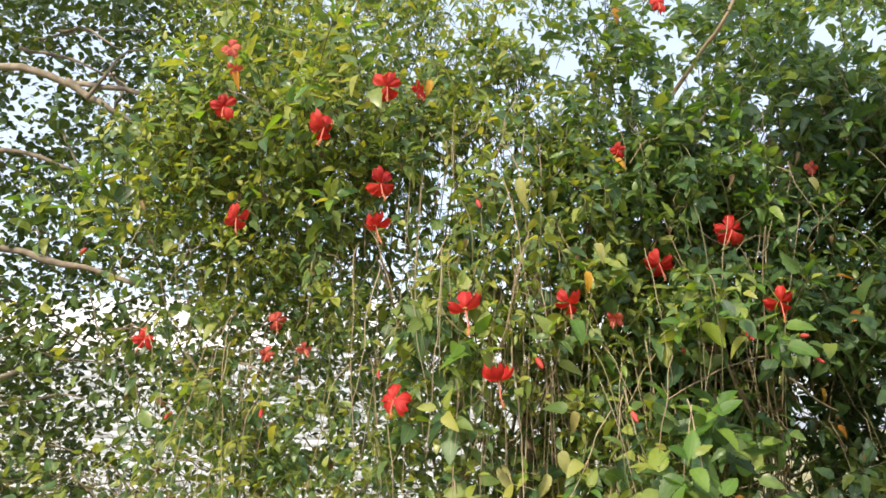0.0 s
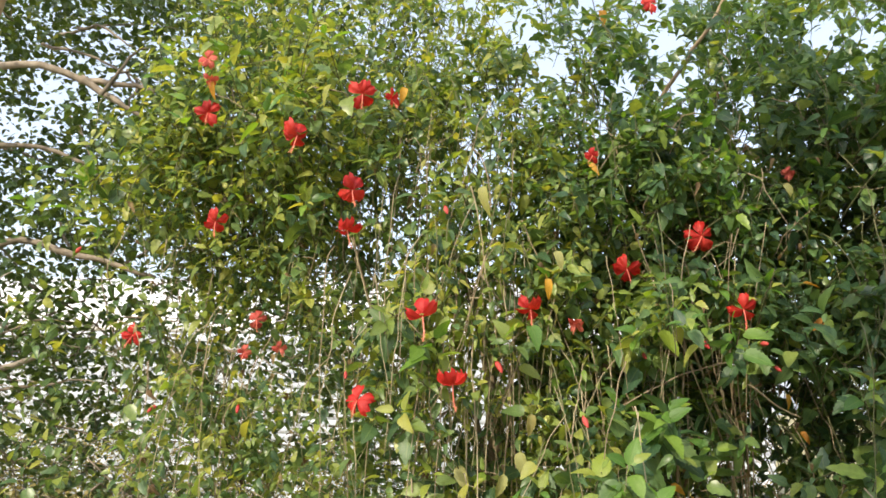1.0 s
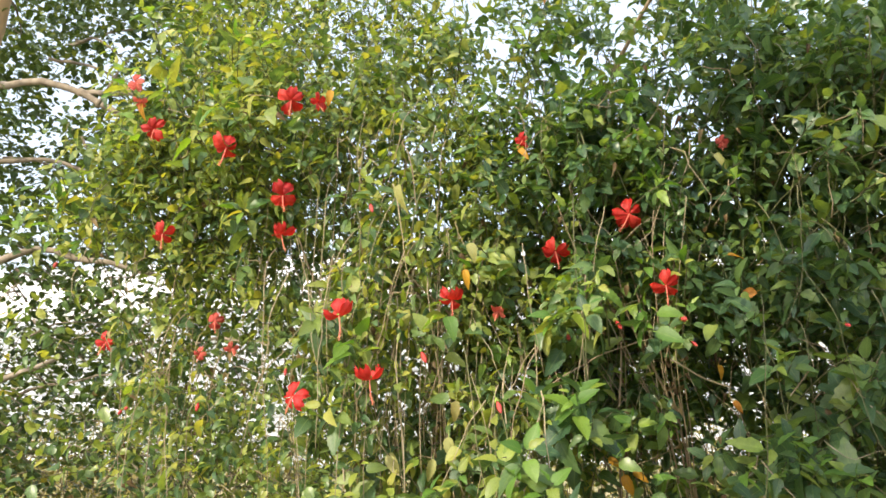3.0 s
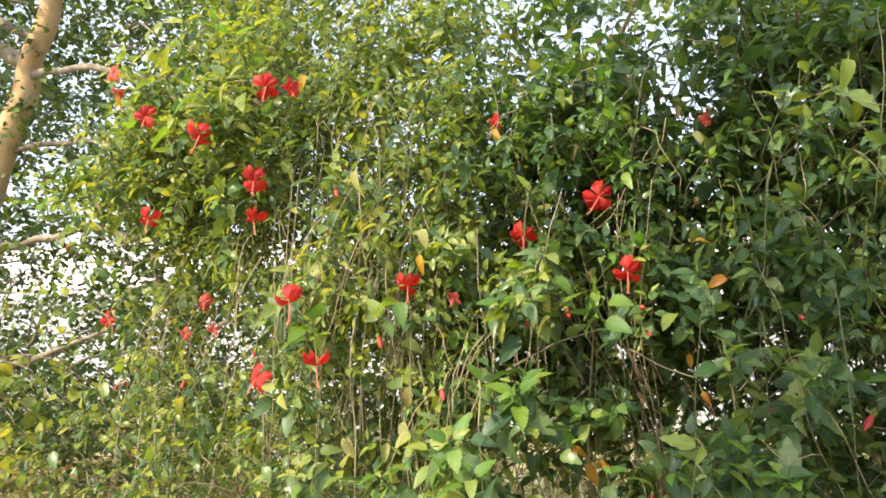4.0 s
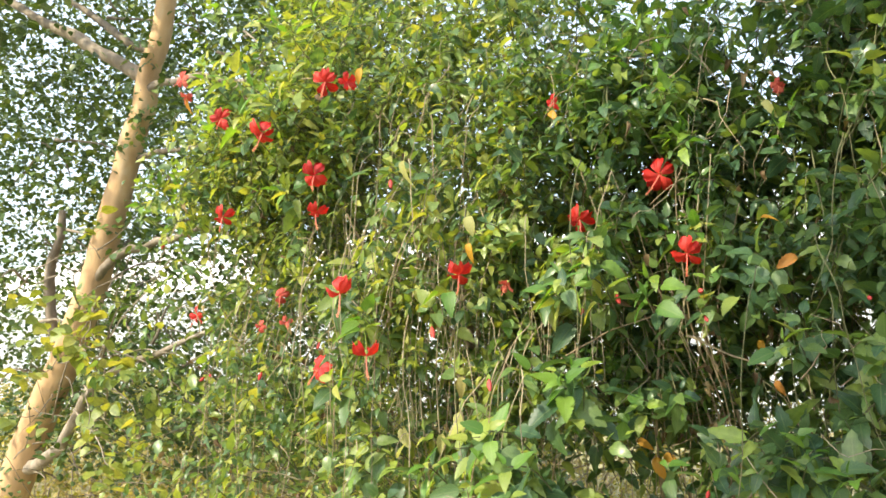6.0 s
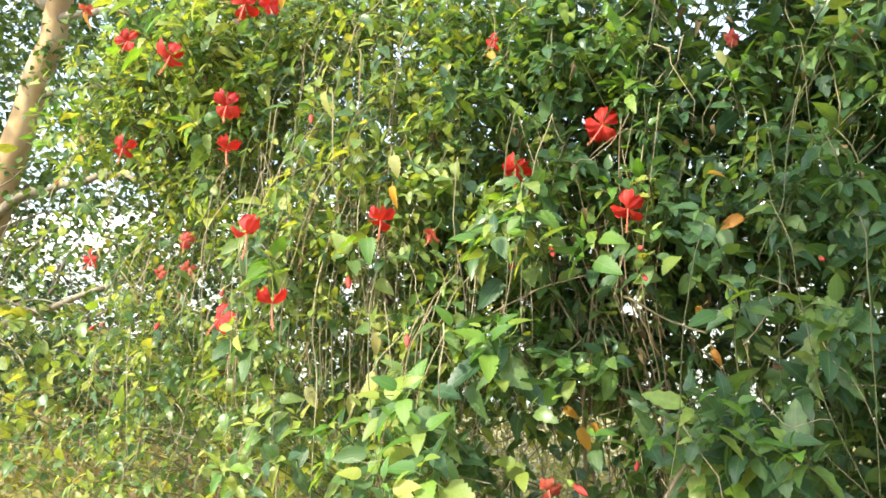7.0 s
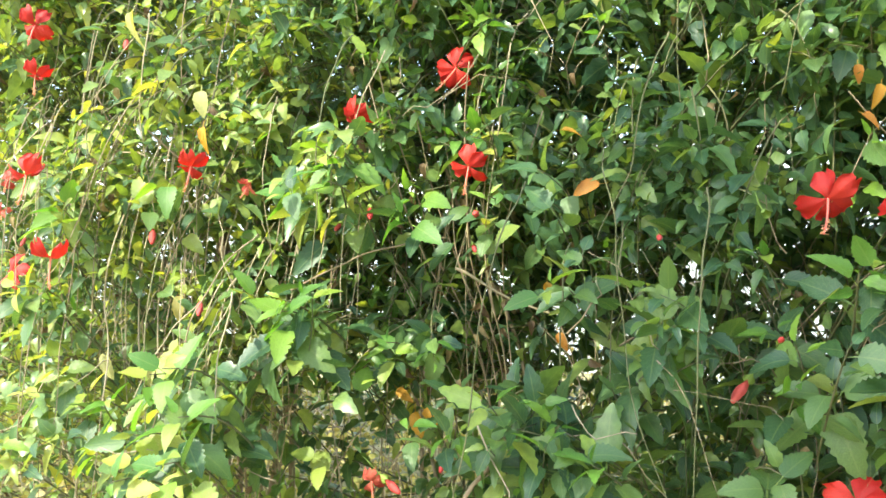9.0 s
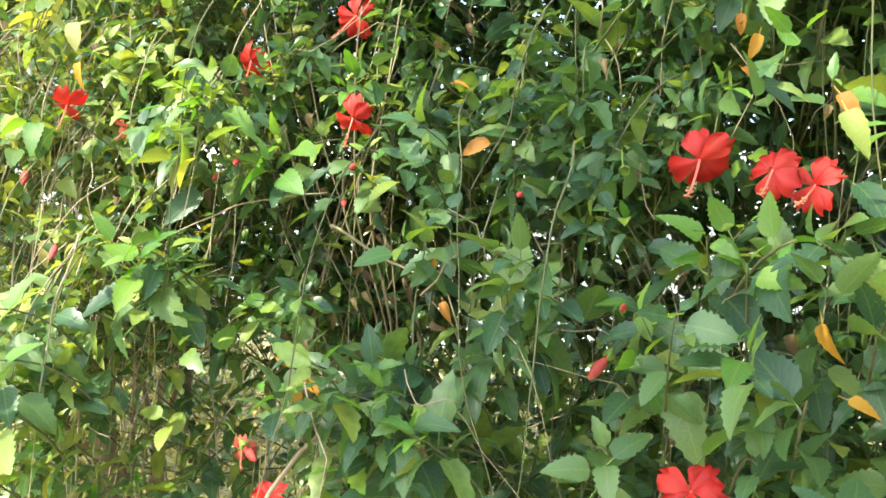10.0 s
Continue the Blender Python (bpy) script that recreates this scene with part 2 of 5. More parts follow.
def tube(points, radii, sides=6, knots=0.0):
    """A round bar along points with a radius at each, closed at its ends; knots makes it lumpy."""
    p = np.asarray(points, float)
    r = np.asarray(radii, float)
    n = len(p)
    d = np.gradient(p, axis=0)
    d /= np.linalg.norm(d, axis=1, keepdims=True) + 1e-9
    ref = np.array((0.31, 0.87, 0.38))
    a = np.cross(d, ref)
    a /= np.linalg.norm(a, axis=1, keepdims=True) + 1e-9
    b = np.cross(d, a)
    ang = np.linspace(0, 2 * np.pi, sides, endpoint=False)
    ring = np.cos(ang)[None, :, None] * a[:, None] + np.sin(ang)[None, :, None] * b[:, None]
    rr = r[:, None] * np.ones((1, sides))
    if knots:
        rr = rr * (1 + knots * (np.random.rand(n, sides) - 0.5) + knots * (np.random.rand(n, 1) - 0.5))
    v = (p[:, None] + ring * rr[:, :, None]).reshape(-1, 3)
    v = np.vstack((v, p[:1], p[-1:]))
    f = []
    for i in range(n - 1):
        for k in range(sides):
            q, w = i * sides + k, i * sides + (k + 1) % sides
            f += [(q, w, w + sides), (q, w + sides, q + sides)]
    for k in range(sides):
        f += [(n * sides, (k + 1) % sides, k), (n * sides + 1, (n - 1) * sides + k, (n - 1) * sides + (k + 1) % sides)]
    return v, np.array(f, np.int32), np.zeros((len(v), 2), np.float32)


def wander(points, steps, wobble, seed):
    """A smooth line through points with small sideways wandering."""
    p = np.asarray(points, float)
    t = np.linspace(0, len(p) - 1, steps)
    out = []
    for s in t:
        i = min(int(s), len(p) - 2)
        u = s - i
        p0, p1, p2, p3 = p[max(i - 1, 0)], p[i], p[i + 1], p[min(i + 2, len(p) - 1)]
        c = 0.5 * (2 * p1 + (p2 - p0) * u + (2 * p0 - 5 * p1 + 4 * p2 - p3) * u * u + (3 * p1 - p0 - 3 * p2 + p3) * u ** 3)
        w = noise.noise_vector(Vector((s * 1.7 + seed * 3.1, seed * 7.7, 2.3))) * wobble
        out.append(c + np.array(w))
    return np.array(out)


# ---- ground and distance ----
def build_ground():
    rings = [0, 1.5, 3, 4.5, 6, 8, 11, 15, 22, 35, 60, 110, 220, 450, 900, 2000]
    sides = 48
    v, f = [(0.8, 3.0, 0.0)], []
    for r in rings[1:]:
        for k in range(sides):
            a = 2 * math.pi * k / sides
            x, y = 0.8 + r * math.cos(a), 3.0 + r * math.sin(a)
            v.append((x, y, 0.10 * noise.noise(Vector((x * 0.35, y * 0.35, 0.7))) if r < 60 else 0.0))
    for k in range(sides):
        f.append((0, 1 + k, 1 + (k + 1) % sides))
    for i in range(len(rings) - 2):
        for k in range(sides):
            a, b = 1 + i * sides + k, 1 + i * sides + (k + 1) % sides
            f += [(a, a + sides, b + sides), (a, b + sides, b)]
    ob = new("ground", mesh_from("ground", v, f, mat=GROUND))
    return tagged(ob, "dry grassy ground with pale leaf litter", "ground", kind="structure")


build_ground()


def boards(width, height, pitch):
    """Overlapping boards on a wall, each with its lower edge proud, as one mesh."""
    groups = []
    for i in range(int(height / pitch)):
        z0, z1 = i * pitch, (i + 1) * pitch
        v = np.array([(0, 0, z0), (width, 0, z0), (0, -0.008, z0), (width, -0.008, z0), (0, -0.005, z1), (width, -0.005, z1)])
        f = np.array([(0, 1, 3), (0, 3, 2), (2, 3, 5), (2, 5, 4)])
        groups.append((v, f, np.zeros((6, 2), np.float32)))
    return stack(groups)


def box(x0, y0, z0, x1, y1, z1):
    v = np.array([(x, y, z) for x in (x0, x1) for y in (y0, y1) for z in (z0, z1)], float)
    f = [(0, 1, 3), (0, 3, 2), (4, 6, 7), (4, 7, 5), (0, 4, 5), (0, 5, 1), (2, 3, 7), (2, 7, 6), (0, 2, 6), (0, 6, 4), (1, 5, 7), (1, 7, 3)]
    return v, np.array(f, np.int32), np.zeros((8, 2), np.float32)


def build_house(place, turn, width):
    house = thing("white_house", place, "white house clad in horizontal boards beyond the brush", "house")
    house.rotation_euler = (0, 0, radians(turn))
    part("wall", mesh_from("wall", *box(0, 0, 0, width, 5.0, 2.7), smooth=False, mat=WHITE_BOARD), house)
    siding = boards(width, 2.7, 0.12)
    part("siding", mesh_from("siding", *siding, smooth=False, mat=WHITE_BOARD), house, pose(0, -0.004, 0), "white horizontal weatherboards")
    v = np.array([(-0.1, -0.012, 2.70), (width + 0.1, -0.012, 2.70), (-0.1, 2.5, 3.9), (width + 0.1, 2.5, 3.9), (-0.1, 5.06, 2.70), (width + 0.1, 5.06, 2.70)])
    v = np.vstack((v, v + (0, 0, 0.08)))
    f = [(0, 2, 3), (0, 3, 1), (2, 4, 5), (2, 5, 3), (6, 7, 9), (6, 9, 8), (8, 9, 11), (8, 11, 10), (0, 1, 7), (0, 7, 6), (4, 10, 11), (4, 11, 5), (0, 6, 8), (0, 8, 2), (2, 8, 10), (2, 10, 4), (1, 3, 9), (1, 9, 7), (3, 5, 11), (3, 11, 9)]
    part("roof", mesh_from("roof", v, f, smooth=False, mat=ROOF), house)


build_house((-22.0, 13.5, 0.0), 0.0, 26.0)


# ---- the hedge's outer face ----
# lumps of the face: x, z, width, depth towards the camera (minus: nearer)
LUMPS = [(0.10, 1.68, 0.30, -0.22), (0.72, 1.62, 0.24, 0.22), (-0.70, 2.10, 0.45, 0.16), (1.75, 1.55, 0.45, -0.20),
         (0.66, 1.84, 0.12, -0.18), (1.15, 1.40, 0.20, -0.26), (0.58, 1.34, 0.17, -0.34), (0.45, 1.20, 0.2, -0.15), (-0.45, 2.50, 0.22, -0.22),
         (1.10, 2.00, 0.30, 0.10), (1.60, 2.10, 0.35, -0.06), (2.6, 1.6, 0.7, -0.18), (0.05, 1.25, 0.25, -0.08)]


def face(x, z):
    y = 2.12 + 0.80 * max(0.0, z - 2.2) ** 1.15 - 1.1 * min(1.0, max(0.0, (x - 2.0) / 1.1)) ** 1.5
    for cx, cz, w, d in LUMPS:
        y += d * math.exp(-((x - cx) ** 2 + (z - cz) ** 2) / (w * w))
    return y + 0.09 * noise.noise(Vector((x * 3.1, 4.0, z * 3.1))) + (0.13 if x < 0.9 else 0.20) * noise.noise(Vector((x * 5.2 + 7.0, 1.0, z * 7.0)))


def hollowed(x, z):
    """The face, set back where a flower, a bud or a single leaf hangs free."""
    y, back = face(x, z), 0.0
    for rows, wide in ((FLOWERS, 0.12), (BUD_ROWS, 0.06), (ODD, 0.06)):
        for (fx, fy, fz), *_ in rows:
            if abs(fx - x) < 0.25 and abs(fz - z) < 0.25 and fy + 0.02 > y:
                back = max(back, (fy + 0.02 - y) * math.exp(-((fx - x) ** 2 + (fz - z) ** 2) / (wide * wide)))
    return y + back


def thickness(x, z):
    """How deep the hedge's leaves go behind its face."""
    deep = 0.38 + (0.70 if z < 1.7 else 0.70 - 0.28 * min(1.0, (z - 1.7) * 3)) / (1 + math.exp(-(x - 0.85) * 6))
    return deep if z < 2.2 else 0.34 + (deep - 0.34) * max(0.25, 1 - (z - 2.2) * 2.2)


# gaps in the airy top where the sky shows through: x, z at y = 2.6, radius
HOLES = [(0.31, 2.82, 0.06), (0.22, 2.90, 0.05), (0.39, 2.73, 0.065), (0.77, 2.81, 0.085), (0.79, 2.65, 0.060), (0.84, 2.51, 0.025), (0.635, 2.66, 0.05), (1.03, 2.59, 0.045), (1.02, 2.46, 0.035), (0.85, 2.44, 0.030), (1.27, 2.84, 0.090), (1.43, 2.81, 0.085), (1.58, 2.82, 0.08), (1.33, 2.70, 0.045), (1.36, 2.62, 0.03),
         (0.56, 2.50, 0.03), (1.18, 2.62, 0.035), (0.86, 2.70, 0.035), (1.42, 2.72, 0.035), (-0.35, 2.02, 0.04), (-0.62, 1.76, 0.06), (-0.30, 1.60, 0.045), (-0.45, 1.48, 0.05)]


# slanting gaps between the stems: x, y, z, radius, sideways slope
GAPS = [(-0.915, 2.4, 1.58, 0.075, -1.1), (-0.84, 2.4, 1.95, 0.06, -1.07), (-0.71, 2.4, 1.95, 0.05, -1.0), (-0.22, 2.2, 1.67, 0.055, -0.87), (-0.29, 2.2, 1.68, 0.055, -0.9), (-0.97, 2.4, 1.71, 0.07, -1.13),
    (0.875, 2.4, 1.64, 0.035, -0.22), (1.37, 2.3, 1.99, 0.035, -0.25), (0.24, 2.3, 1.68, 0.04, -0.9), (0.50, 2.3, 1.79, 0.042, -0.8), (0.06, 2.3, 1.67, 0.045, -1.1), (0.07, 2.3, 1.98, 0.035, -1.1),
    (0.68, 2.3, 1.40, 0.035, -0.55), (-0.34, 2.3, 1.645, 0.06, -0.8), (0.20, 2.3, 1.79, 0.04, -0.56), (0.26, 2.3, 1.65, 0.042, -0.52), (-0.26, 2.3, 1.50, 0.05, -0.45), (-0.19, 2.3, 1.40, 0.05, -0.4)]
GAPS += [(1.316, 2.3, 1.687, 0.03, -0.1), (0.38, 2.3, 1.21, 0.06, -0.64), (0.62, 2.3, 1.30, 0.045, -0.62)]


def in_hole(p):
    across = [(hx + (hx - 0.25) * (p.y - 2.6) / 2.6, hz + (hz - 1.65) * (p.y - 2.6) / 2.6, r) for hx, hz, r in HOLES if abs(hz - p.z) < 0.6]
    across += [(gx + slope * (p.y - gy), gz, r) for gx, gy, gz, r, slope in GAPS if abs(gz - p.z) < 0.12]
    for x, z, r in across:
        ragged = r * (0.82 + 0.9 * noise.noise(Vector((p.x * 26, p.y * 9, p.z * 26))) + 0.5 * noise.noise(p * 9))
        if ragged > 0 and (p.x - x) ** 2 + (p.z - z) ** 2 < ragged * ragged * 1.35:
            return True
    return False


def fullness(x, z):
    """Share of shoots kept: thin at the open end, at the airy top and near the ground."""
    k = (0.70 if z > 2.2 else 0.55) + (0.30 if z > 2.2 else 0.45) / (1 + math.exp(-(x - 0.15) * 4))
    edge = -0.95 + 0.22 * noise.noise(Vector((z * 2.1, 0.3, 9.0))) - 0.35 * max(0, 1.6 - z) - 0.22 * min(1.0, max(0.0, (z - 2.1) * 2.5))
    k *= min(1.0, max(0.0, (x - edge) / 0.18))
    if z > 2.45:
        k *= max(0.25, 1 - (z - 2.45) * 0.8)
    if z > 2.25 and x > 0.55:
        k *= 1 - 0.38 * min(1.0, (z - 2.25) * 4)
    if z > 2.45 and 0.15 < x < 1.05:
        k *= 0.88
    if z < 1.62 and x < 0.62:
        k *= 0.86
    if z < 1.85 and x < 0.1:
        k *= 0.80
    if z < 1.36 and x < 0.82:
        k *= 0.62 if x < 0.30 else 0.30
    if z < 1.25 and x < 0.85:
        k *= 0.35 + 0.5 * max(0.0, z - 0.55)
    k *= 0.72 if x < 0.2 else 0.72 + 0.28 * min(1.0, (x - 0.2) / 0.4)
    clump = noise.noise(Vector((x * 3.4, 1.7, z * 3.4)))
    if 0.05 < x < 0.75 and 1.7 < z < 2.35:
        clump = max(clump, -0.02)
    if -0.15 < x < 0.6 and 1.3 < z <= 1.75:
        clump = max(clump, -0.02)
    if x > 0.85 and z > 2.2:
        clump = max(clump, -0.10)
    if 0.94 < x < 1.35 and 1.4 < z < 2.25:
        clump = max(clump, 0.15)
    k *= min(1.0, 0.06 + 2.2 * max(0.0, clump + 0.26)) if z > 2.25 else min(1.0, 0.16 + 1.9 * max(0.0, clump + 0.30))
    return min(1.0, k)


# ---- where the flowers sit ----
# place, the way it faces, petal length, kind, how far the petals lift from flat, spin
FLOWERS = [((-0.633, 2.193, 2.435), (0.3, -0.9, -0.2), 0.044, "open", 20, 10), ((-0.301, 2.02, 2.303), (0.1, -0.75, -0.7), 0.054, "back", 5, 36),
    ((-0.151, 2.142, 2.466), (0.1, -0.95, -0.35), 0.050, "open", 15, 0), ((-0.067, 2.137, 2.449), (0.9, -0.4, -0.2), 0.034, "open", 40, 20),
    ((-0.154, 2.08, 2.164), (0.25, -0.9, -0.3), 0.050, "open", 25, 36), ((-0.55, 2.108, 2.08), (0.2, -0.7, -0.5), 0.046, "open", 15, 0),
    ((-0.168, 2.101, 2.054), (0.15, -0.55, -0.8), 0.046, "back", 10, 0), ((0.077, 1.881, 1.796), (0.15, -0.6, -0.8), 0.052, "back", 0, 18),
    ((-0.103, 2.016, 1.593), (-0.2, -0.9, 0.35), 0.048, "open", 15, 0)]
FLOWERS += [((0.154, 1.884, 1.635), (0.2, -0.3, -0.95), 0.050, "back", -5, 40), ((0.819, 2.297, 2.079), (-0.1, -0.95, -0.4), 0.054, "open", 12, 5),
    ((0.605, 2.263, 1.978), (0.05, -0.75, -0.6), 0.050, "open", 15, 36), ((0.902, 2.19, 1.858), (0.1, -0.8, -0.6), 0.048, "open", 22, 18),
    ((1.54, 2.03, 1.797), (0.1, -0.92, -0.25), 0.056, "open", 8, 36), ((1.686, 2.027, 1.773), (-0.2, -0.8, 0.35), 0.044, "open", 35, 0),
    ((1.635, 2.00, 1.785), (-0.1, -0.9, 0.1), 0.046, "open", 15, 20), ((1.59, 1.90, 1.385), (-0.5, -0.7, 0.5), 0.046, "open", 40, 0),
    ((-0.53, 1.92, 2.485), (0.1, -0.8, 0.2), 0.030, "wilted", 45, 0)]
FLOWERS += [((-0.477, 2.3, 1.824), (0.3, -0.8, -0.3), 0.034, "wilted", 30, 0), ((-0.857, 2.3, 1.773), (-0.4, -0.8, -0.2), 0.040, "open", 45, 0),
    ((-0.52, 1.93, 2.435), (0.2, -0.6, -0.7), 0.024, "wilted", 60, 0), ((0.335, 2.06, 1.838), (0.3, -0.5, -0.6), 0.046, "back", 20, 0),
    ((0.70, 2.25, 1.20), (0.1, -0.7, -0.5), 0.036, "wilted", 30, 0), ((0.935, 2.014, 1.205), (-0.1, -0.6, 0.7), 0.040, "open", 55, 0),
    ((1.765, 1.75, 1.945), (0.1, -0.8, -0.4), 0.050, "open", 20, 0), ((0.771, 2.862, 3.087), (0.1, -0.9, -0.2), 0.046, "open", 25, 0),
    ((1.11, 2.44, 2.305), (0.0, -0.8, -0.6), 0.026, "wilted", 55, 0)]
FLOWERS += [((0.517, 2.34, 2.336), (-0.5, -0.7, -0.3), 0.028, "open", 45, 0), ((0.455, 2.1, 1.809), (-0.3, -0.6, -0.6), 0.030, "wilted", 60, 0),
    ((-0.371, 2.2, 1.733), (0.3, -0.8, -0.3), 0.024, "wilted", 40, 0), ((-0.473, 2.2, 1.722), (0.0, -0.8, -0.4), 0.024, "wilted", 40, 0)]

# ---- where buds and single yellow or fading leaves hang ----
# buds: place, the way it points, length; leaves: place, along, upper side, length, material
BUD_ROWS = [((0.81, 2.12, 1.235), (0.85, -0.3, -0.4), 0.044), ((0.939, 2.146, 1.764), (0.3, -0.9, -0.1), 0.036), ((0.957, 2.1, 1.698), (0.4, -0.6, -0.4), 0.026), ((1.302, 2, 1.728), (0.2, -0.9, -0.2), 0.026),
    ((1.43, 2.06, 1.495), (-0.5, -0.3, -0.8), 0.046), ((1.486, 1.9, 1.591), (0.2, -0.8, 0.3), 0.022), ((0.77, 2.04, 1.752), (0.3, -0.5, -0.5), 0.034), ((0.635, 2.16, 1.728), (0.1, -0.7, -0.4), 0.030),
    ((0.255, 2.05, 1.688), (0.4, -0.5, -0.7), 0.042), ((0.959, 2, 1.319), (0, -0.7, -0.5), 0.026), ((-0.481, 2.2, 1.564), (0.1, -0.6, -0.7), 0.032), ((-0.75, 2.25, 1.562), (0.6, -0.6, 0.1), 0.032)]
BUD_ROWS += [((-1.09, 2.35, 2.042), (0.7, -0.5, 0.4), 0.036), ((0.104, 2.1, 2.113), (0.3, -0.4, -0.8), 0.034), ((0.725, 2.43, 2.32), (0, -0.8, -0.4), 0.030), ((0.467, 1.95, 1.557), (0.3, -0.5, -0.7), 0.036),
    ((-0.15, 2.08, 1.66), (0.1, -0.5, -0.7), 0.026), ((-0.738, 2.2, 1.554), (0, -0.7, -0.4), 0.026)]
ODD = [((0.31, 2.08, 1.475), (0.15, -0.2, -1), (-0.3, -1, 0.2), 0.065, PALE), ((0.27, 2.06, 1.42), (-0.2, -0.2, -1), (0.3, -1, 0.1), 0.060, PALE), ((0.16, 2.04, 1.44), (0.25, -0.2, -1), (-0.4, -1, 0.2), 0.062, PALE),
    ((0.34, 2.05, 1.57), (-0.1, -0.2, -1), (0.2, -1, 0.2), 0.055, PALE), ((0.785, 2.31, 1.352), (0.75, -0.2, -0.45), (0.1, -1, 0.4), 0.050, YELLOW), ((0.211, 2.002, 2.151), (0.1, -0.2, -1), (-0.3, -1, 0.2), 0.072, PALE),
    ((1.145, 2.27, 1.837), (-0.9, -0.3, -0.3), (0, -0.8, 0.6), 0.055, YELLOW), ((0.761, 2.318, 1.343), (0.3, -0.2, -0.9), (-0.2, -1, 0.3), 0.062, YELLOW), ((0.719, 2.31, 1.389), (0.8, -0.2, -0.5), (0, -1, 0.3), 0.045, YELLOW)]
ODD += [((0.377, 2.04, 1.915), (0.2, -0.2, -1), (0.2, -1, 0), 0.050, YELLOW), ((1.071, 2.235, 1.936), (0.9, -0.3, -0.1), (0, -0.6, 0.8), 0.045, YELLOW), ((1.037, 2.32, 1.64), (0.2, -0.3, -1), (0.4, -1, 0), 0.042, YELLOW),
    ((1.069, 2.31, 1.54), (0.5, -0.3, -0.8), (0, -1, 0.3), 0.040, YELLOW), ((1.076, 2.38, 2.254), (0.5, -0.3, -0.6), (0, -1, 0.3), 0.050, PALE), ((1.571, 2.04, 1.999), (0.1, -0.2, -1), (0.1, -1, 0.1), 0.030, YELLOW),
    ((1.581, 2.04, 1.926), (0.6, -0.4, -0.5), (0, -0.8, 0.6), 0.032, YELLOW), ((1.701, 1.89, 1.862), (0.5, -0.3, -0.7), (0, -1, 0.4), 0.045, YELLOW), ((1.709, 1.881, 1.604), (0.35, -0.2, -1), (-0.6, -1, 0.1), 0.046, YELLOW)]
ODD += [((1.741, 1.84, 1.529), (0.9, -0.3, -0.3), (0, -0.8, 0.6), 0.036, YELLOW), ((-0.03, 2.16, 2.49), (-0.2, -0.3, -1), (0.2, -1, 0.1), 0.048, YELLOW), ((0.507, 2.33, 2.306), (0.5, -0.4, -0.6), (0, -1, 0.3), 0.045, YELLOW),
    ((-0.517, 1.93, 2.425), (0.2, -0.3, -1), (0, -1, 0.2), 0.045, YELLOW), ((0.40, 2.0, 1.98), (0.3, -0.3, -1), (0.3, -1, 0), 0.055, PALE), ((1.415, 1.88, 2.269), (-0.2, -0.2, -1), (0.2, -1, 0), 0.07, YOUNG),
    ((0.527, 1.84, 1.279), (0.4, -0.6, -0.6), (-0.3, -0.7, 0.7), 0.085, YOUNG), ((0.475, 1.84, 1.236), (0.2, -0.3, -0.9), (-0.5, -0.9, 0.3), 0.09, PALE), ((0.577, 2.68, 2.973), (0.1, -0.2, -1), (0.1, -1, 0), 0.06, YELLOW)]
ODD += [((1.707, 1.75, 1.815), (0.4, -0.4, -0.8), (-0.2, -1, 0.4), 0.05, YOUNG), ((1.60, 2.0, 1.96), (-0.2, -0.3, -1), (0.3, -1, 0.1), 0.036, YELLOW)]

# ---- hibiscus leaves ----
NEAR_LEAF = [leaf_template(15, w, b, f, 0.11, 0.28, 1.0, t) for w, b, f, t in ((0.29, 0.20, 0.30, 0.25), (0.33, 0.35, 0.22, -0.35), (0.25, 0.12, 0.45, 0.4), (0.31, 0.55, 0.34, -0.2))]
FAR_LEAF = [leaf_template(7, w, b, f, 0.13, 0.25, 1.0, t) for w, b, f, t in ((0.27, 0.18, 0.30, 0.3), (0.30, 0.35, 0.22, -0.35), (0.22, 0.55, 0.42, 0.4))]

YOUNG_LEAF = [leaf_template(7, w, b, f, 0.14, 0.25, 1.0, t) for w, b, f, t in ((0.20, 0.20, 0.35, 0.3), (0.24, 0.40, 0.25, -0.35), (0.17, 0.10, 0.45, 0.4))]

BASES = [Vector((0.25, 2.62, 0.0)), Vector((0.95, 2.48, 0.0)), Vector((2.05, 2.55, 0.0))]
LIMITS = (0.48, 1.42)


def bush_of(x):
    return 0 if x < LIMITS[0] else 1 if x < LIMITS[1] else 2


rng = random.Random(7)
leaves = [[] for _ in BASES]   # (place, along, up, size, young, depth behind the face)
twigs = [[] for _ in BASES]


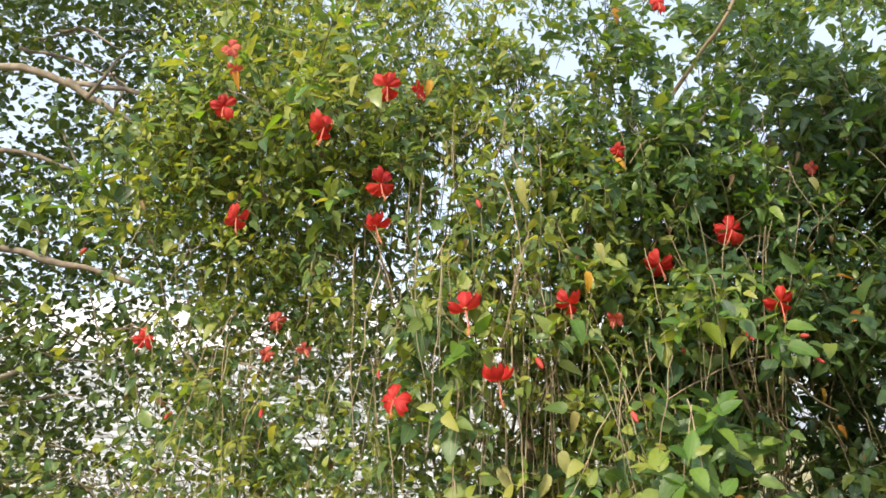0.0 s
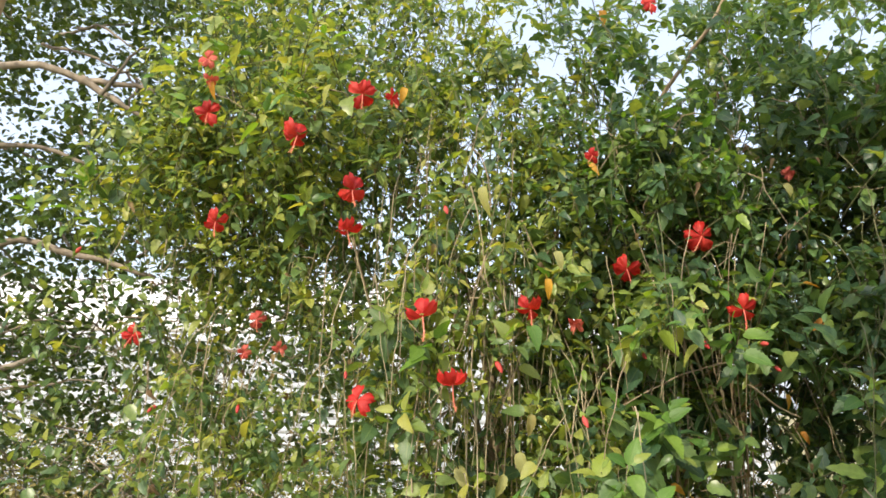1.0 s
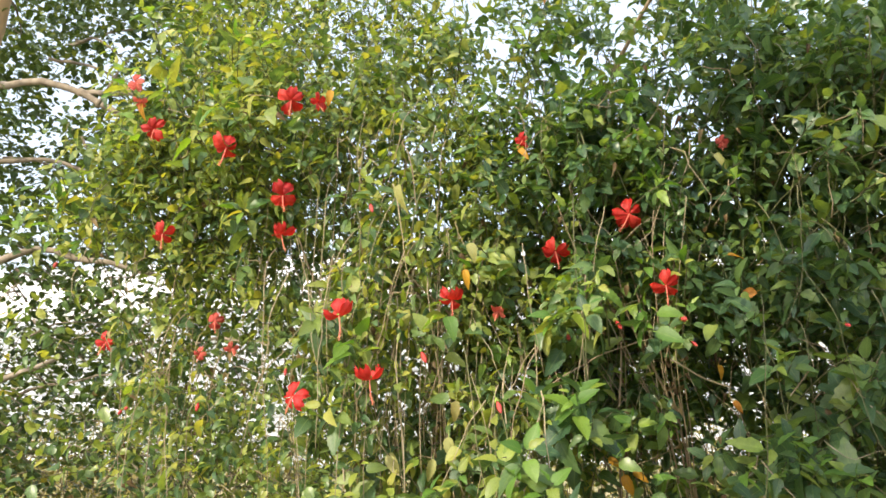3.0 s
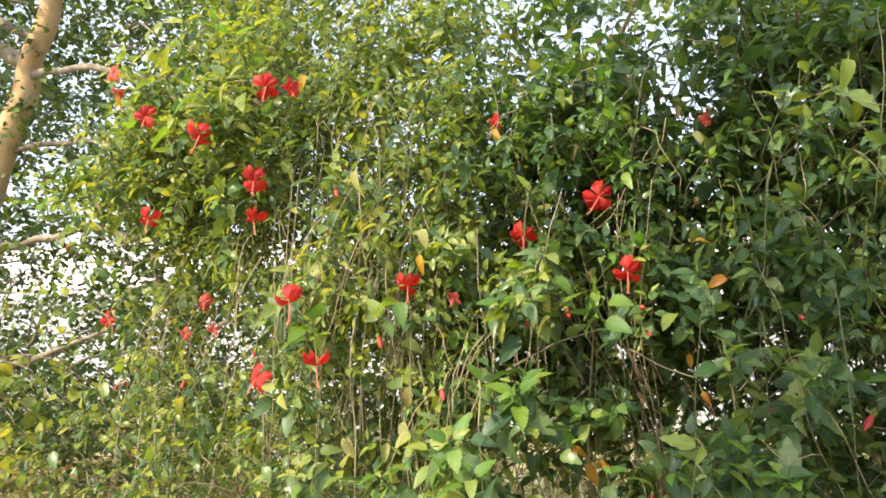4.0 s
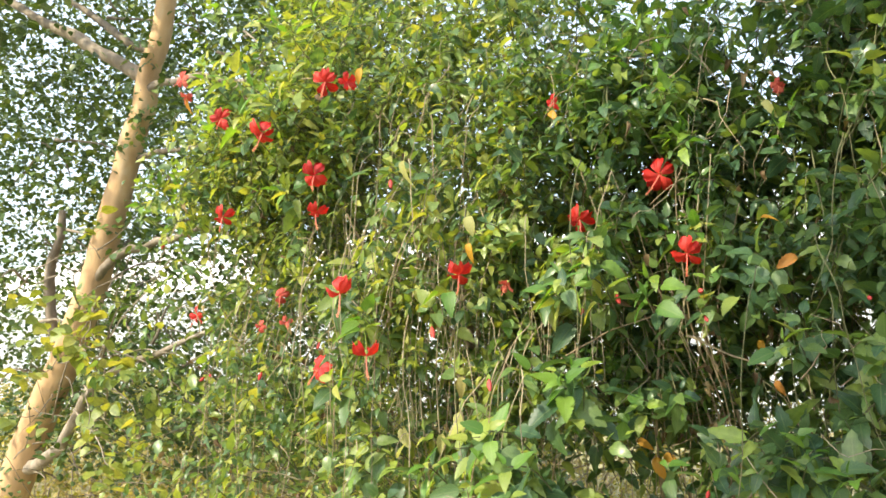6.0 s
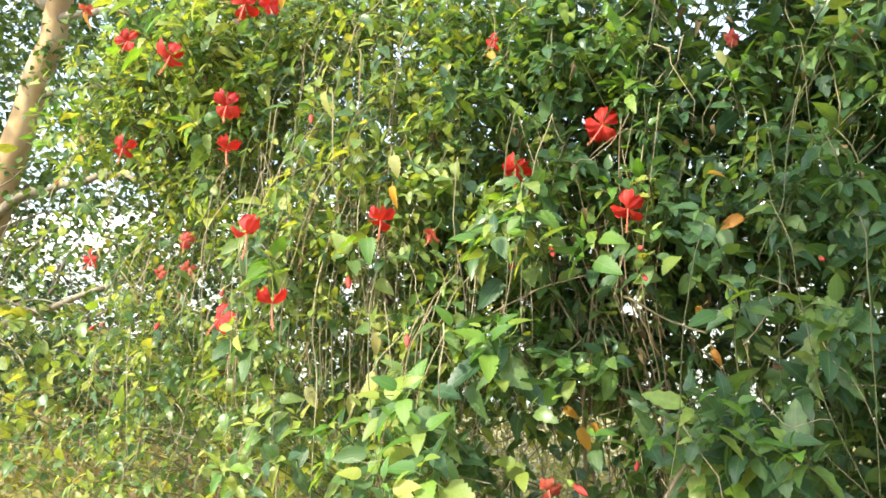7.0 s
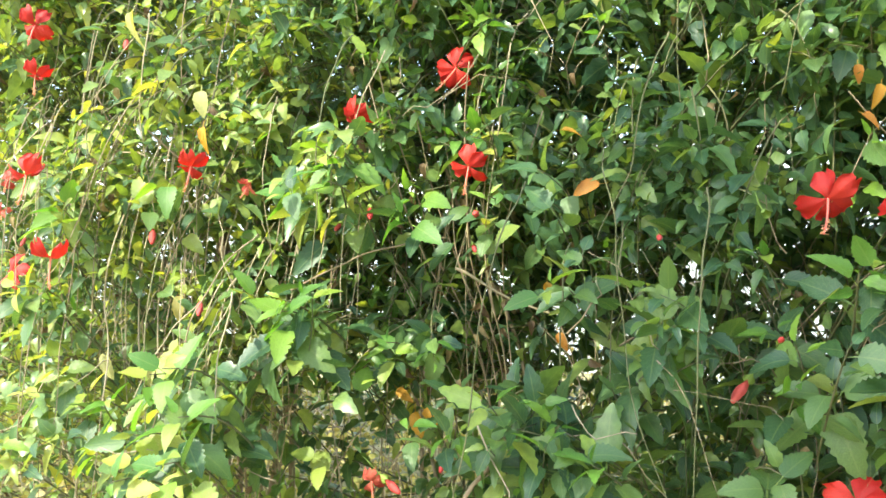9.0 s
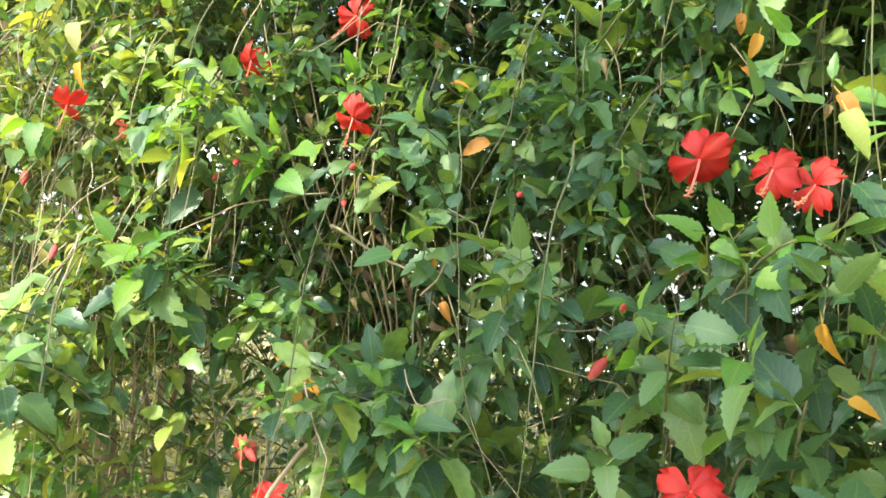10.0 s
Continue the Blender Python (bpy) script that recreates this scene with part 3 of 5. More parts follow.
def grow_shoot(tip, heading, length, vigour, depth, bright=False):
    """A leafy shoot that ends at tip: a bowed twig with leaves in a spiral, small and fresh at its end."""
    b = bush_of(tip.x)
    heading = heading.normalized()
    sag = rng.uniform(0.05, 0.35)
    pts = []
    for i in range(6):
        s = i / 5 * length
        p = tip - heading * s + Vector((0, 0.55 * s * s / length, sag * s * (length - s) / length - 0.25 * s * s / length))
        pts.append(p)
    if not any(in_hole(p) for p in pts):
        twigs[b].append((np.array(pts[::-1]), np.array((0.0008, 0.0019, 0.0018, 0.0016, 0.0013, 0.0009)) * rng.uniform(0.8, 1.25)))
    turn, s = rng.uniform(0, 6.28), 0.0
    side = heading.orthogonal().normalized()
    other = heading.cross(side)
    patch = noise.noise(Vector((tip.x * 4.1, 8.0, tip.z * 4.1)))
    # pale fresh leaves are likelier where the face should look sunlit
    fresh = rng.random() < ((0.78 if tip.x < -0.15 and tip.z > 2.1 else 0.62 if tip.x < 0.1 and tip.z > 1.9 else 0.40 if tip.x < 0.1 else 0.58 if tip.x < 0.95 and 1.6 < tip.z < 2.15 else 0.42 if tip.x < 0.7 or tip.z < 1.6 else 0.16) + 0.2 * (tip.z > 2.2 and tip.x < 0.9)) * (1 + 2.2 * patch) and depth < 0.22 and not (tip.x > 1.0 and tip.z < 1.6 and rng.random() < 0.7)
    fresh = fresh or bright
    k = 0
    while s < length * 0.92:
        i = min(int(s / length * 5), 4)
        u = s / length * 5 - i
        node = pts[i].lerp(pts[i + 1], u)
        out = side * math.cos(turn) + other * math.sin(turn)
        droop = rng.uniform(-0.4, 0.4) if tip.z > 2.15 else rng.uniform(-0.35, 0.5) if tip.x > 0.95 else rng.uniform(-0.25, 0.6)
        along = out * 0.95 + heading * (0.65 if k < 3 else 0.2) + Vector((0, -0.22, -droop)) + Vector((rng.gauss(0, .25), rng.gauss(0, .25), rng.gauss(0, .25)))
        up = Vector((-0.2, -0.28, 1.0)) + Vector((rng.gauss(0, .5), rng.gauss(0, .5), rng.gauss(0, .25)))
        size = (0.024 + 0.013 * k if k < 3 else rng.triangular(0.022, 0.084, 0.046)) * vigour
        along.normalize()
        leaves[b].append((node + along * size * 0.25, along, up, size, fresh and k < 4, depth))
        turn += 2.4
        s += (0.85 if tip.x < 0.6 else 1.0) * (rng.uniform(0.008, 0.014) if k < 4 else rng.uniform(0.016, 0.030) if k < 8 else rng.uniform(0.026, 0.050))
        k += 1


def grow_rosette(tip, size, count, bright=False, facing=(0.0, -0.75, 0.65)):
    """A whorl of broad leaves at a shoot's end, the outer ones large and drooping."""
    b = bush_of(tip.x)
    heading = (Vector(facing) + Vector((rng.gauss(0, .25), rng.gauss(0, .1), rng.gauss(0, .2)))).normalized()
    side = heading.orthogonal().normalized()
    other = heading.cross(side)
    turn = rng.uniform(0, 6.28)
    foot = tip + Vector((rng.gauss(0, .04), 0.20, -0.10))
    pts = [foot.lerp(tip, i / 5) + Vector((0, 0, 0.03 * math.sin(i * 0.63))) for i in range(6)]
    twigs[b].append((np.array(pts), np.array((0.0022, 0.0021, 0.0020, 0.0018, 0.0015, 0.0010))))
    for k in range(count):
        share = k / max(1, count - 1)
        out = side * math.cos(turn) + other * math.sin(turn)
        node = tip - heading * (0.05 * share + 0.004 * k)
        along = (out + heading * (0.75 - 0.6 * share) + Vector((0, 0, -0.10 - 0.45 * share)) + Vector((rng.gauss(0, .12), rng.gauss(0, .12), rng.gauss(0, .12)))).normalized()
        up = heading + Vector((-0.1, 0, 0.4)) + Vector((rng.gauss(0, .3), rng.gauss(0, .3), rng.gauss(0, .2)))
        length = size * (0.45 + 0.6 * share ** 0.7) * rng.uniform(0.85, 1.15)
        leaves[b].append((node + along * length * 0.25, along, up, length, bright and k < count * 0.5, -0.1))
        turn += 2.4


def grow_hedge(count):
    made = 0
    while made < count:
        x, z = rng.uniform(-1.35, 3.4), rng.uniform(0.35, 3.65)
        if rng.random() > fullness(x, z):
            continue
        depth = rng.random() ** 1.25 * thickness(x, z)
        if depth < 0.26 and ((x - 0.84) / 0.19) ** 2 + ((z - 1.70) / 0.20) ** 2 < 1 and rng.random() < 0.8:
            continue
        if depth < 0.30 and ((x - 0.86) / 0.19) ** 2 + ((z - 1.30) / 0.17) ** 2 < 1 and rng.random() < 0.55:
            continue
        if depth < 0.65 and (((x - 1.02) / 0.12) ** 2 + ((z - 1.47) / 0.14) ** 2 < 1 or ((x - 1.37) / 0.10) ** 2 + ((z - 1.44) / 0.10) ** 2 < 1 or ((x - 0.24) / 0.055) ** 2 + ((z - 1.50) / 0.075) ** 2 < 1) and rng.random() < 0.88:
            continue
        if x > 0.95 and depth < (0.60 if z < 1.9 else 0.34) and z < 2.4 and noise.noise(Vector((x * 4.6 + 3.0, 5.0, z * 5.2))) < (0.16 if z < 1.9 else 0.02) and rng.random() < 0.92:
            continue
        p = Vector((x, hollowed(x, z) + depth, z))
        kind = rng.random()
        if kind < 0.40:
            heading = Vector((rng.gauss(0, .5), -0.6, 0.7 + rng.gauss(0, .3)))
        elif kind < 0.75:
            heading = Vector((rng.gauss(0, .6), -0.9, rng.gauss(-0.1, .3)))
        else:
            heading = Vector((rng.gauss(0, .25), -0.2, -1))
        grow_shoot(p, heading, rng.uniform(0.14, 0.36), rng.uniform(0.75, 1.2) * (1.0 if z > 2.2 and x > 0.55 else 0.76 if z > 2.2 or x < -0.1 else 0.84 if x < 0.6 else 0.95), depth)
        made += 1


grow_hedge(9600)
# long thin shoots that reach out at the open end
for _ in range(46):
    p = Vector((rng.uniform(-1.75, -0.85), rng.uniform(2.35, 2.95), rng.uniform(0.9, 1.95)))
    grow_shoot(p, Vector((-0.8 + rng.gauss(0, .3), -0.3, 0.3 + rng.gauss(0, .3))), rng.uniform(0.2, 0.45), 0.95, 0.3)
# sprays of large leaves that stand out of the face
SPRAYS = [(1.12, 1.88, 1.44), (1.2, 1.86, 1.36), (1.14, 1.9, 1.28), (0.55, 1.84, 1.3), (0.5, 1.86, 1.22), (0.6, 1.86, 1.36), (0.42, 1.9, 1.28), (1.28, 1.98, 1.62), (1.34, 1.94, 1.6), (0.12, 1.88, 1.3),
    (0.02, 1.92, 1.22), (1.62, 1.86, 1.86), (1.72, 1.8, 1.72), (1.68, 1.72, 1.56), (1.6, 1.8, 1.44), (1.78, 1.74, 1.46), (1.52, 1.92, 1.92), (1.85, 1.8, 1.9), (0.7, 2.0, 1.86), (0.62, 1.98, 1.8),
    (0.36, 2.0, 1.85), (0.28, 1.98, 1.75), (-0.4, 2.0, 2.42), (-0.2, 2.02, 2.42), (0.48, 1.95, 1.43), (0.68, 1.95, 1.56), (0.57, 1.97, 1.56), (0.54, 1.9, 1.36), (1.14, 1.95, 1.45), (1.18, 1.98, 1.68)]
SPRAYS += [(0.7, 2.0, 1.8), (0.94, 2.1, 1.91), (1.32, 1.95, 1.57), (-0.37, 2.15, 2.46), (-0.68, 2.2, 2.79), (0.12, 1.95, 1.76), (0.43, 2.0, 1.84), (-1.06, 2.3, 2.25), (-0.34, 2.1, 2.17), (-0.81, 2.3, 2.68),
    (-0.07, 2.0, 1.57), (0.45, 2.1, 1.86), (0.69, 1.95, 1.48), (1.35, 2.0, 1.56), (1.08, 2.1, 1.82), (0.83, 2.05, 1.78), (1.61, 1.8, 1.57), (1.74, 1.75, 1.6)]
for sx, sy, sz in SPRAYS:
    for _ in range(2):
        grow_shoot(Vector((sx, sy, sz)) + Vector((rng.gauss(0, .03), rng.gauss(0, .02), rng.gauss(0, .03))), Vector((rng.gauss(0, .4), -0.7, 0.5 + rng.gauss(0, .2))), rng.uniform(0.12, 0.2), 1.3 if sx > 0.9 and sz < 1.5 else 1.15, 0.0)


# fresh sprays round the large flowers and low down, their paler colour standing for sunlight
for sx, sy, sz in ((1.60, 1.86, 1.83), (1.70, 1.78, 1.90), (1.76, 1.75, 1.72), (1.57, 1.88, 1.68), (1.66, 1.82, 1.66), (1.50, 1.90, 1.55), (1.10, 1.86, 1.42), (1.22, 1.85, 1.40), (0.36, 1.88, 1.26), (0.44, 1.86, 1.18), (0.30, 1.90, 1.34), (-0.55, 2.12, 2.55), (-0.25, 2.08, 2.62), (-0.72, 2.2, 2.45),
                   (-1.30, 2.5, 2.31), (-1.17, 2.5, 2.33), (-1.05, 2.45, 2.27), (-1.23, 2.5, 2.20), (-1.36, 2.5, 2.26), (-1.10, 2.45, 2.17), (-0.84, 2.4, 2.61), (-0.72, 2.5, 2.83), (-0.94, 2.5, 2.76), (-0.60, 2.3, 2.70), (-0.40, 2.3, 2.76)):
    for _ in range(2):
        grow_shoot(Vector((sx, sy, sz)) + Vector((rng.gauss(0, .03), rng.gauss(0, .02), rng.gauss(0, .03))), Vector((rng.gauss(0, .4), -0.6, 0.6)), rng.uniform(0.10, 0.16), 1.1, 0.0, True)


# broad-leaved whorls: place, leaf length, leaves, whether fresh
WHORLS = [(0.10, 1.95, 1.43, 0.065, 7, True), (0.17, 1.97, 1.37, 0.065, 7, True), (0.05, 1.94, 1.35, 0.065, 7, True), (0.36, 1.95, 1.40, 0.065, 7, True), (0.76, 2.05, 1.43, 0.065, 7, True),
    (0.83, 2.10, 1.37, 0.065, 7, True), (0.79, 2.10, 1.51, 0.060, 7, True), (0.88, 2.13, 1.53, 0.060, 6, False), (0.71, 2.00, 1.30, 0.070, 7, True), (0.36, 1.98, 1.60, 0.060, 7, True),
    (0.605, 1.74, 1.40, 0.080, 8, True), (0.627, 1.67, 1.34, 0.085, 8, True), (0.586, 1.62, 1.32, 0.080, 8, True), (0.49, 1.80, 1.45, 0.080, 7, True), (0.55, 1.76, 1.47, 0.080, 7, True)]
WHORLS += [(0.52, 1.74, 1.36, 0.080, 7, True), (0.43, 1.84, 1.28, 0.085, 7, True), (0.652, 1.95, 1.565, 0.095, 8, True), (0.645, 2.00, 1.535, 0.085, 7, False), (0.58, 1.96, 1.52, 0.080, 7, True),
    (0.455, 1.82, 1.82, 0.055, 8, True), (0.70, 1.85, 1.807, 0.060, 8, True), (0.74, 1.93, 1.80, 0.065, 8, True), (0.72, 1.92, 1.86, 0.055, 7, True), (0.347, 2.04, 1.47, 0.070, 7, False),
    (0.22, 2.05, 1.42, 0.070, 7, True), (0.014, 1.92, 1.575, 0.075, 8, True), (-0.323, 2.15, 2.483, 0.060, 9, True), (-0.29, 2.13, 2.455, 0.055, 8, True), (1.157, 2.00, 1.453, 0.080, 8, False)]
WHORLS += [(1.12, 1.985, 1.43, 0.085, 8, False), (1.195, 1.89, 1.393, 0.085, 8, False), (1.222, 1.87, 1.40, 0.085, 8, False), (1.17, 1.93, 1.36, 0.085, 8, False), (1.24, 1.86, 1.33, 0.085, 7, False),
    (1.05, 2.12, 1.31, 0.075, 7, False), (1.307, 2.09, 1.565, 0.085, 7, True), (1.32, 2.10, 1.60, 0.070, 6, False), (1.553, 1.91, 1.535, 0.085, 7, False), (1.608, 1.89, 1.484, 0.080, 8, False),
    (1.66, 1.86, 1.44, 0.075, 7, False), (1.425, 2.14, 1.345, 0.080, 7, False), (1.495, 1.86, 1.418, 0.080, 7, False), (1.02, 2.26, 1.91, 0.060, 7, False), (1.31, 2.14, 1.85, 0.075, 7, False)]
WHORLS += [(1.09, 2.31, 1.885, 0.060, 7, False), (0.956, 2.16, 1.80, 0.060, 8, True), (1.04, 2.15, 1.80, 0.065, 7, False), (1.167, 2.06, 1.695, 0.075, 7, False), (0.594, 2.10, 2.02, 0.050, 7, True),
    (0.674, 2.19, 1.785, 0.060, 7, True), (1.47, 2.0, 1.60, 0.060, 7, True), (1.47, 2.12, 1.86, 0.075, 7, False), (1.62, 2.28, 2.0, 0.080, 6, False), (1.69, 1.98, 1.90, 0.065, 7, True),
    (1.62, 1.92, 1.90, 0.060, 7, True), (1.72, 1.90, 1.82, 0.070, 7, True), (1.78, 1.72, 1.40, 0.070, 6, False)]
for wx, wy, wz, length, count, fresh_leaves in WHORLS:
    grow_rosette(Vector((wx, wy, wz)), length, count, fresh_leaves)
# spiky young sprays over the sunny end, their pale colour adding to its brightness
for _ in range(75):
    x, z = rng.uniform(-1.05, 0.55), rng.uniform(1.6, 2.85)
    if rng.random() < fullness(x, z) * 1.6:
        grow_rosette(Vector((x, hollowed(x, z) - 0.03, z)), rng.uniform(0.042, 0.062), rng.randint(7, 10), True)
for _ in range(16):
    grow_rosette(Vector((rng.uniform(-0.98, -0.66), rng.uniform(2.35, 2.5), rng.uniform(2.35, 2.85))), rng.uniform(0.05, 0.065), 9, True)


def clear_of_flowers(p):
    """True where no open flower would push the leaf aside; flowers open where the sun reaches them."""
    for (fx, fy, fz), *_ in FLOWERS:
        dx, dy, dz = p.x - fx, p.y - fy, p.z - fz
        if -0.65 < dy < 0.03 and dx * dx + dz * dz < (0.060 - 0.03 * dy) ** 2:
            return False
        toward = dx * SUN_FROM.x + dy * SUN_FROM.y + dz * SUN_FROM.z
        if 0.0 < toward < 0.5 and dx * dx + dy * dy + dz * dz - toward * toward < 0.055 ** 2:
            return False
    for place, *_ in ODD + BUD_ROWS:
        dx, dy, dz = p.x - place[0], p.y - place[1], p.z - place[2]
        if -0.45 < dy < 0.0 and dx * dx + dz * dz < (0.036 - 0.06 * dy) ** 2:
            return False
    return True


def tone_by_place(row):
    """Leaf tone by place: yellower where the hedge is sunlit, darker green where shaded, the light put into the colour.
    """
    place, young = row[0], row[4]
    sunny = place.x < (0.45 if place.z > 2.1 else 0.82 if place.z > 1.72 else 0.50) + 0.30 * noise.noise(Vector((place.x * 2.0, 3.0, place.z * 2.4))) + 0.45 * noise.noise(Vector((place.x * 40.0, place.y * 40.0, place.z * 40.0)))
    return (YOUNG if young and row[3] < 0.055 else FRESH if young else LEAF) if sunny else (FRESH if young else SHADE_LEAF)


FOLIAGE_WORDS = {"hibiscus_leaf": "olive-green toothed leaves", "shade_green_hibiscus_leaf": "dense toothed leaves in a darker green that stands for shade",
                 "young_hibiscus_leaf": "yellow-green young leaves at the shoot ends", "fresh_green_leaf": "bright green young leaves at the shoot ends"}


def build_bush(index, label):
    base = BASES[index]
    bush = thing("hibiscus_bush", base, label, "shrub", "hibiscus hedge")
    rows = [r for r in leaves[index] if clear_of_flowers(r[0] + r[1] * r[3] * 0.5) and not in_hole(r[0] + r[1] * r[3] * 0.5)]
    # single leaves: the foremost ones in the stretch of the hedge that is walked past
    front = sorted((r[5] + abs(r[0].z - 1.7) * 0.15, i) for i, r in enumerate(rows) if 1.1 < r[0].z < 2.4 and -0.9 < r[0].x < 1.95 and r[3] > 0.045)
    single = {i for _, i in front[:300]}
    shapes = {m.name: [mesh_from("leaf", *t, mat=m) for t in NEAR_LEAF] for m in (LEAF, YOUNG, SHADE_LEAF, FRESH)}
    for i in sorted(single):
        place, along, up, size, young, _ = rows[i]
        fr = frames_for(np.array([along]), np.array([up]))[0]
        m = Matrix.Translation(place - base) @ Matrix([[*map(float, r)] for r in fr]).to_4x4() @ Matrix.Scale(size, 4)
        part("leaf", shapes[tone_by_place(rows[i]).name][i % 4], bush, m)
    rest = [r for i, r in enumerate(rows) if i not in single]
    for young, name, mat in ((False, "foliage", LEAF), (False, "foliage", SHADE_LEAF), (True, "young_foliage", YOUNG), (True, "young_foliage", FRESH)):
        chosen = [r for r in rest if tone_by_place(r) is mat]
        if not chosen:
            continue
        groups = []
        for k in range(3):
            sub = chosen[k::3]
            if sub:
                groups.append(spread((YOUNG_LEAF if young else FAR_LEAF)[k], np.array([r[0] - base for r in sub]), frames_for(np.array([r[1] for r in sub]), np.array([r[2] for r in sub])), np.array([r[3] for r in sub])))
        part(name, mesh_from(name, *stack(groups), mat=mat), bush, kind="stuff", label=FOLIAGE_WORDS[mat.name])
    part("twig_tangle", mesh_from("twig_tangle", *stack([tube(p - np.array(base), r, 4) for p, r in twigs[index] if all(clear_of_flowers(Vector(p[k])) for k in (0, 2, 4))]), mat=GREEN_TWIG), bush, kind="stuff", label="thin green-brown leafy twigs")
    return bush


bushes = [build_bush(0, "airy hibiscus bush with red flowers at the hedge's open end"),
          build_bush(1, "dense hibiscus bush with red flowers and hanging stems"),
          build_bush(2, "shaded dark green hibiscus bush with large red flowers")]


# ---- stems ----
def stem(index, points, r0, r1, mat, steps=14, wobble=0.02, sides=6, name="stem", seed=None, label=""):
    seed = rng.uniform(0, 100) if seed is None else seed
    if name == "stem" and any(not clear_of_flowers(Vector(q)) for q in wander(points, 30, 0.0, seed)):
        return
    p = wander([np.array(q) - np.array(BASES[index]) for q in points], steps, wobble, seed)
    part(name, mesh_from(name, *tube(p, np.linspace(r0, r1, steps), sides, 0.18), mat=mat), bushes[index], label=label)


def build_main_stems():
    for index, base in enumerate(BASES):
        for k in range(6 if index != 1 else 4):
            foot = (base.x + rng.gauss(0, .10), base.y + rng.gauss(0, .07), -0.03)
            fork = (base.x + rng.gauss(0, .10), base.y - 0.06 + rng.gauss(0, .06), rng.uniform(0.8, 1.4))
            topx = base.x + rng.uniform(-0.75, 0.75)
            topz = rng.uniform(1.9, 2.7)
            mid = ((fork[0] + topx) / 2, base.y - 0.08, (fork[2] + topz) / 2)
            stem(index, (foot, fork, mid, (topx, face(topx, topz) + rng.uniform(0.1, 0.5), topz)), rng.uniform(0.009, 0.015) if index == 0 else rng.uniform(0.004, 0.008), 0.002, STEM, 18, 0.015)
    # a thick stem of the open end, added to darken a shadowed recess
    stem(0, ((0.27, 2.58, -0.03), (0.25, 2.46, 0.6), (0.23, 2.36, 1.15), (0.235, 2.31, 1.48), (0.20, 2.36, 1.75), (0.08, 2.5, 2.1)), 0.034, 0.010, STEM, 26, 0.012, 9, "trunk", label="thick dark stem added behind a shadowed recess")
    # bare canes that rise through the open foot
    for _ in range(34):
        x, y, z1 = rng.uniform(0.15, 0.85), rng.uniform(2.1, 2.6), rng.uniform(1.25, 1.75)
        lean = rng.gauss(0, .07)
        stem(bush_of(x), ((x - lean, y + 0.05, 0.55), (x - lean * 0.4, y, 0.95), (x + lean * 0.3, y - 0.03, z1 - 0.2), (x + lean, y + 0.14, z1)), rng.uniform(0.0020, 0.0038), 0.0006, TWIG if rng.random() < 0.6 else STEM, 18, 0.014)
    for _ in range(11):
        x, y, lean = rng.uniform(0.0, 0.34), rng.uniform(2.08, 2.28), rng.gauss(0, .05)
        stem(0, ((x - lean, y + 0.06, 0.7), (x - lean * 0.3, y + 0.02, 1.25), (x + lean * 0.3, y, 1.7), (x + lean, y + 0.24, rng.uniform(1.95, 2.25))), rng.uniform(0.0026, 0.0040), 0.0007, TWIG, 22, 0.010)
    # a sheaf of bare stems that fans out of the middle bush
    for k in range(11):
        a = (k - 5) / 5
        stem(1, ((0.95 + 0.03 * a, 2.44, 1.02), (0.92 + 0.035 * a, 2.38, 1.42), (0.84 + 0.10 * a, 2.30 + rng.uniform(-0.05, 0.05), 1.72), (0.80 + 0.22 * a, 2.22 + rng.uniform(-0.05, 0.1), 2.0 + rng.uniform(-0.1, 0.2))), rng.uniform(0.0014, 0.0030), 0.0012, STEM if k % 3 else TWIG, 26, 0.012)


def build_hanging_stems():
    known = [(0.33, 2.0, 2.05, 1.2), (0.36, 2.02, 1.95, 1.25), (0.76, 2.1, 2.2, 1.6), (0.30, 2.05, 2.3, 1.55), (0.67, 1.95, 1.7, 1.0), (1.53, 1.8, 1.76, 1.55), (1.65, 1.8, 2.1, 1.7), (0.79, 2.13, 2.25, 1.7), (-0.45, 2.2, 2.35, 1.75), (0.16, 1.95, 1.72, 1.1), (0.2, 1.98, 1.7, 1.15)]
    for x, y, z1, z0 in known:
        stem(bush_of(x), ((x - 0.03, y + 0.14, z1 + 0.16), (x - 0.01, y + 0.04, z1), (x, y, z1 - 0.14), (x + 0.01, y + 0.01, (z0 + z1) / 2), (x + 0.01, y - 0.01, z0)), 0.0019, 0.0012, TWIG, 26, 0.008)
    for _ in range(190):
        x = rng.uniform(-0.8, 0.9) if rng.random() < 0.76 else rng.uniform(0.9, 2.1)
        z1 = rng.uniform(1.5, 2.4)
        y = face(x, z1 - 0.2) + rng.uniform(-0.04, 0.24)
        drop, lean = rng.uniform(0.25, 0.80), rng.gauss(0, .08)
        low = max(0.4, z1 - drop)
        stem(bush_of(x), ((x - lean, y + 0.12, z1 + 0.12), (x - 0.5 * lean, y + 0.03, z1), (x, y, (z1 + low) / 2), (x + lean + rng.gauss(0, .015), y - 0.01, low)), rng.uniform(0.0009, 0.0020), 0.0008, GREEN_TWIG if x > 0.92 or rng.random() < 0.25 else TWIG if rng.random() < 0.55 else STEM, 22, 0.012, 5)


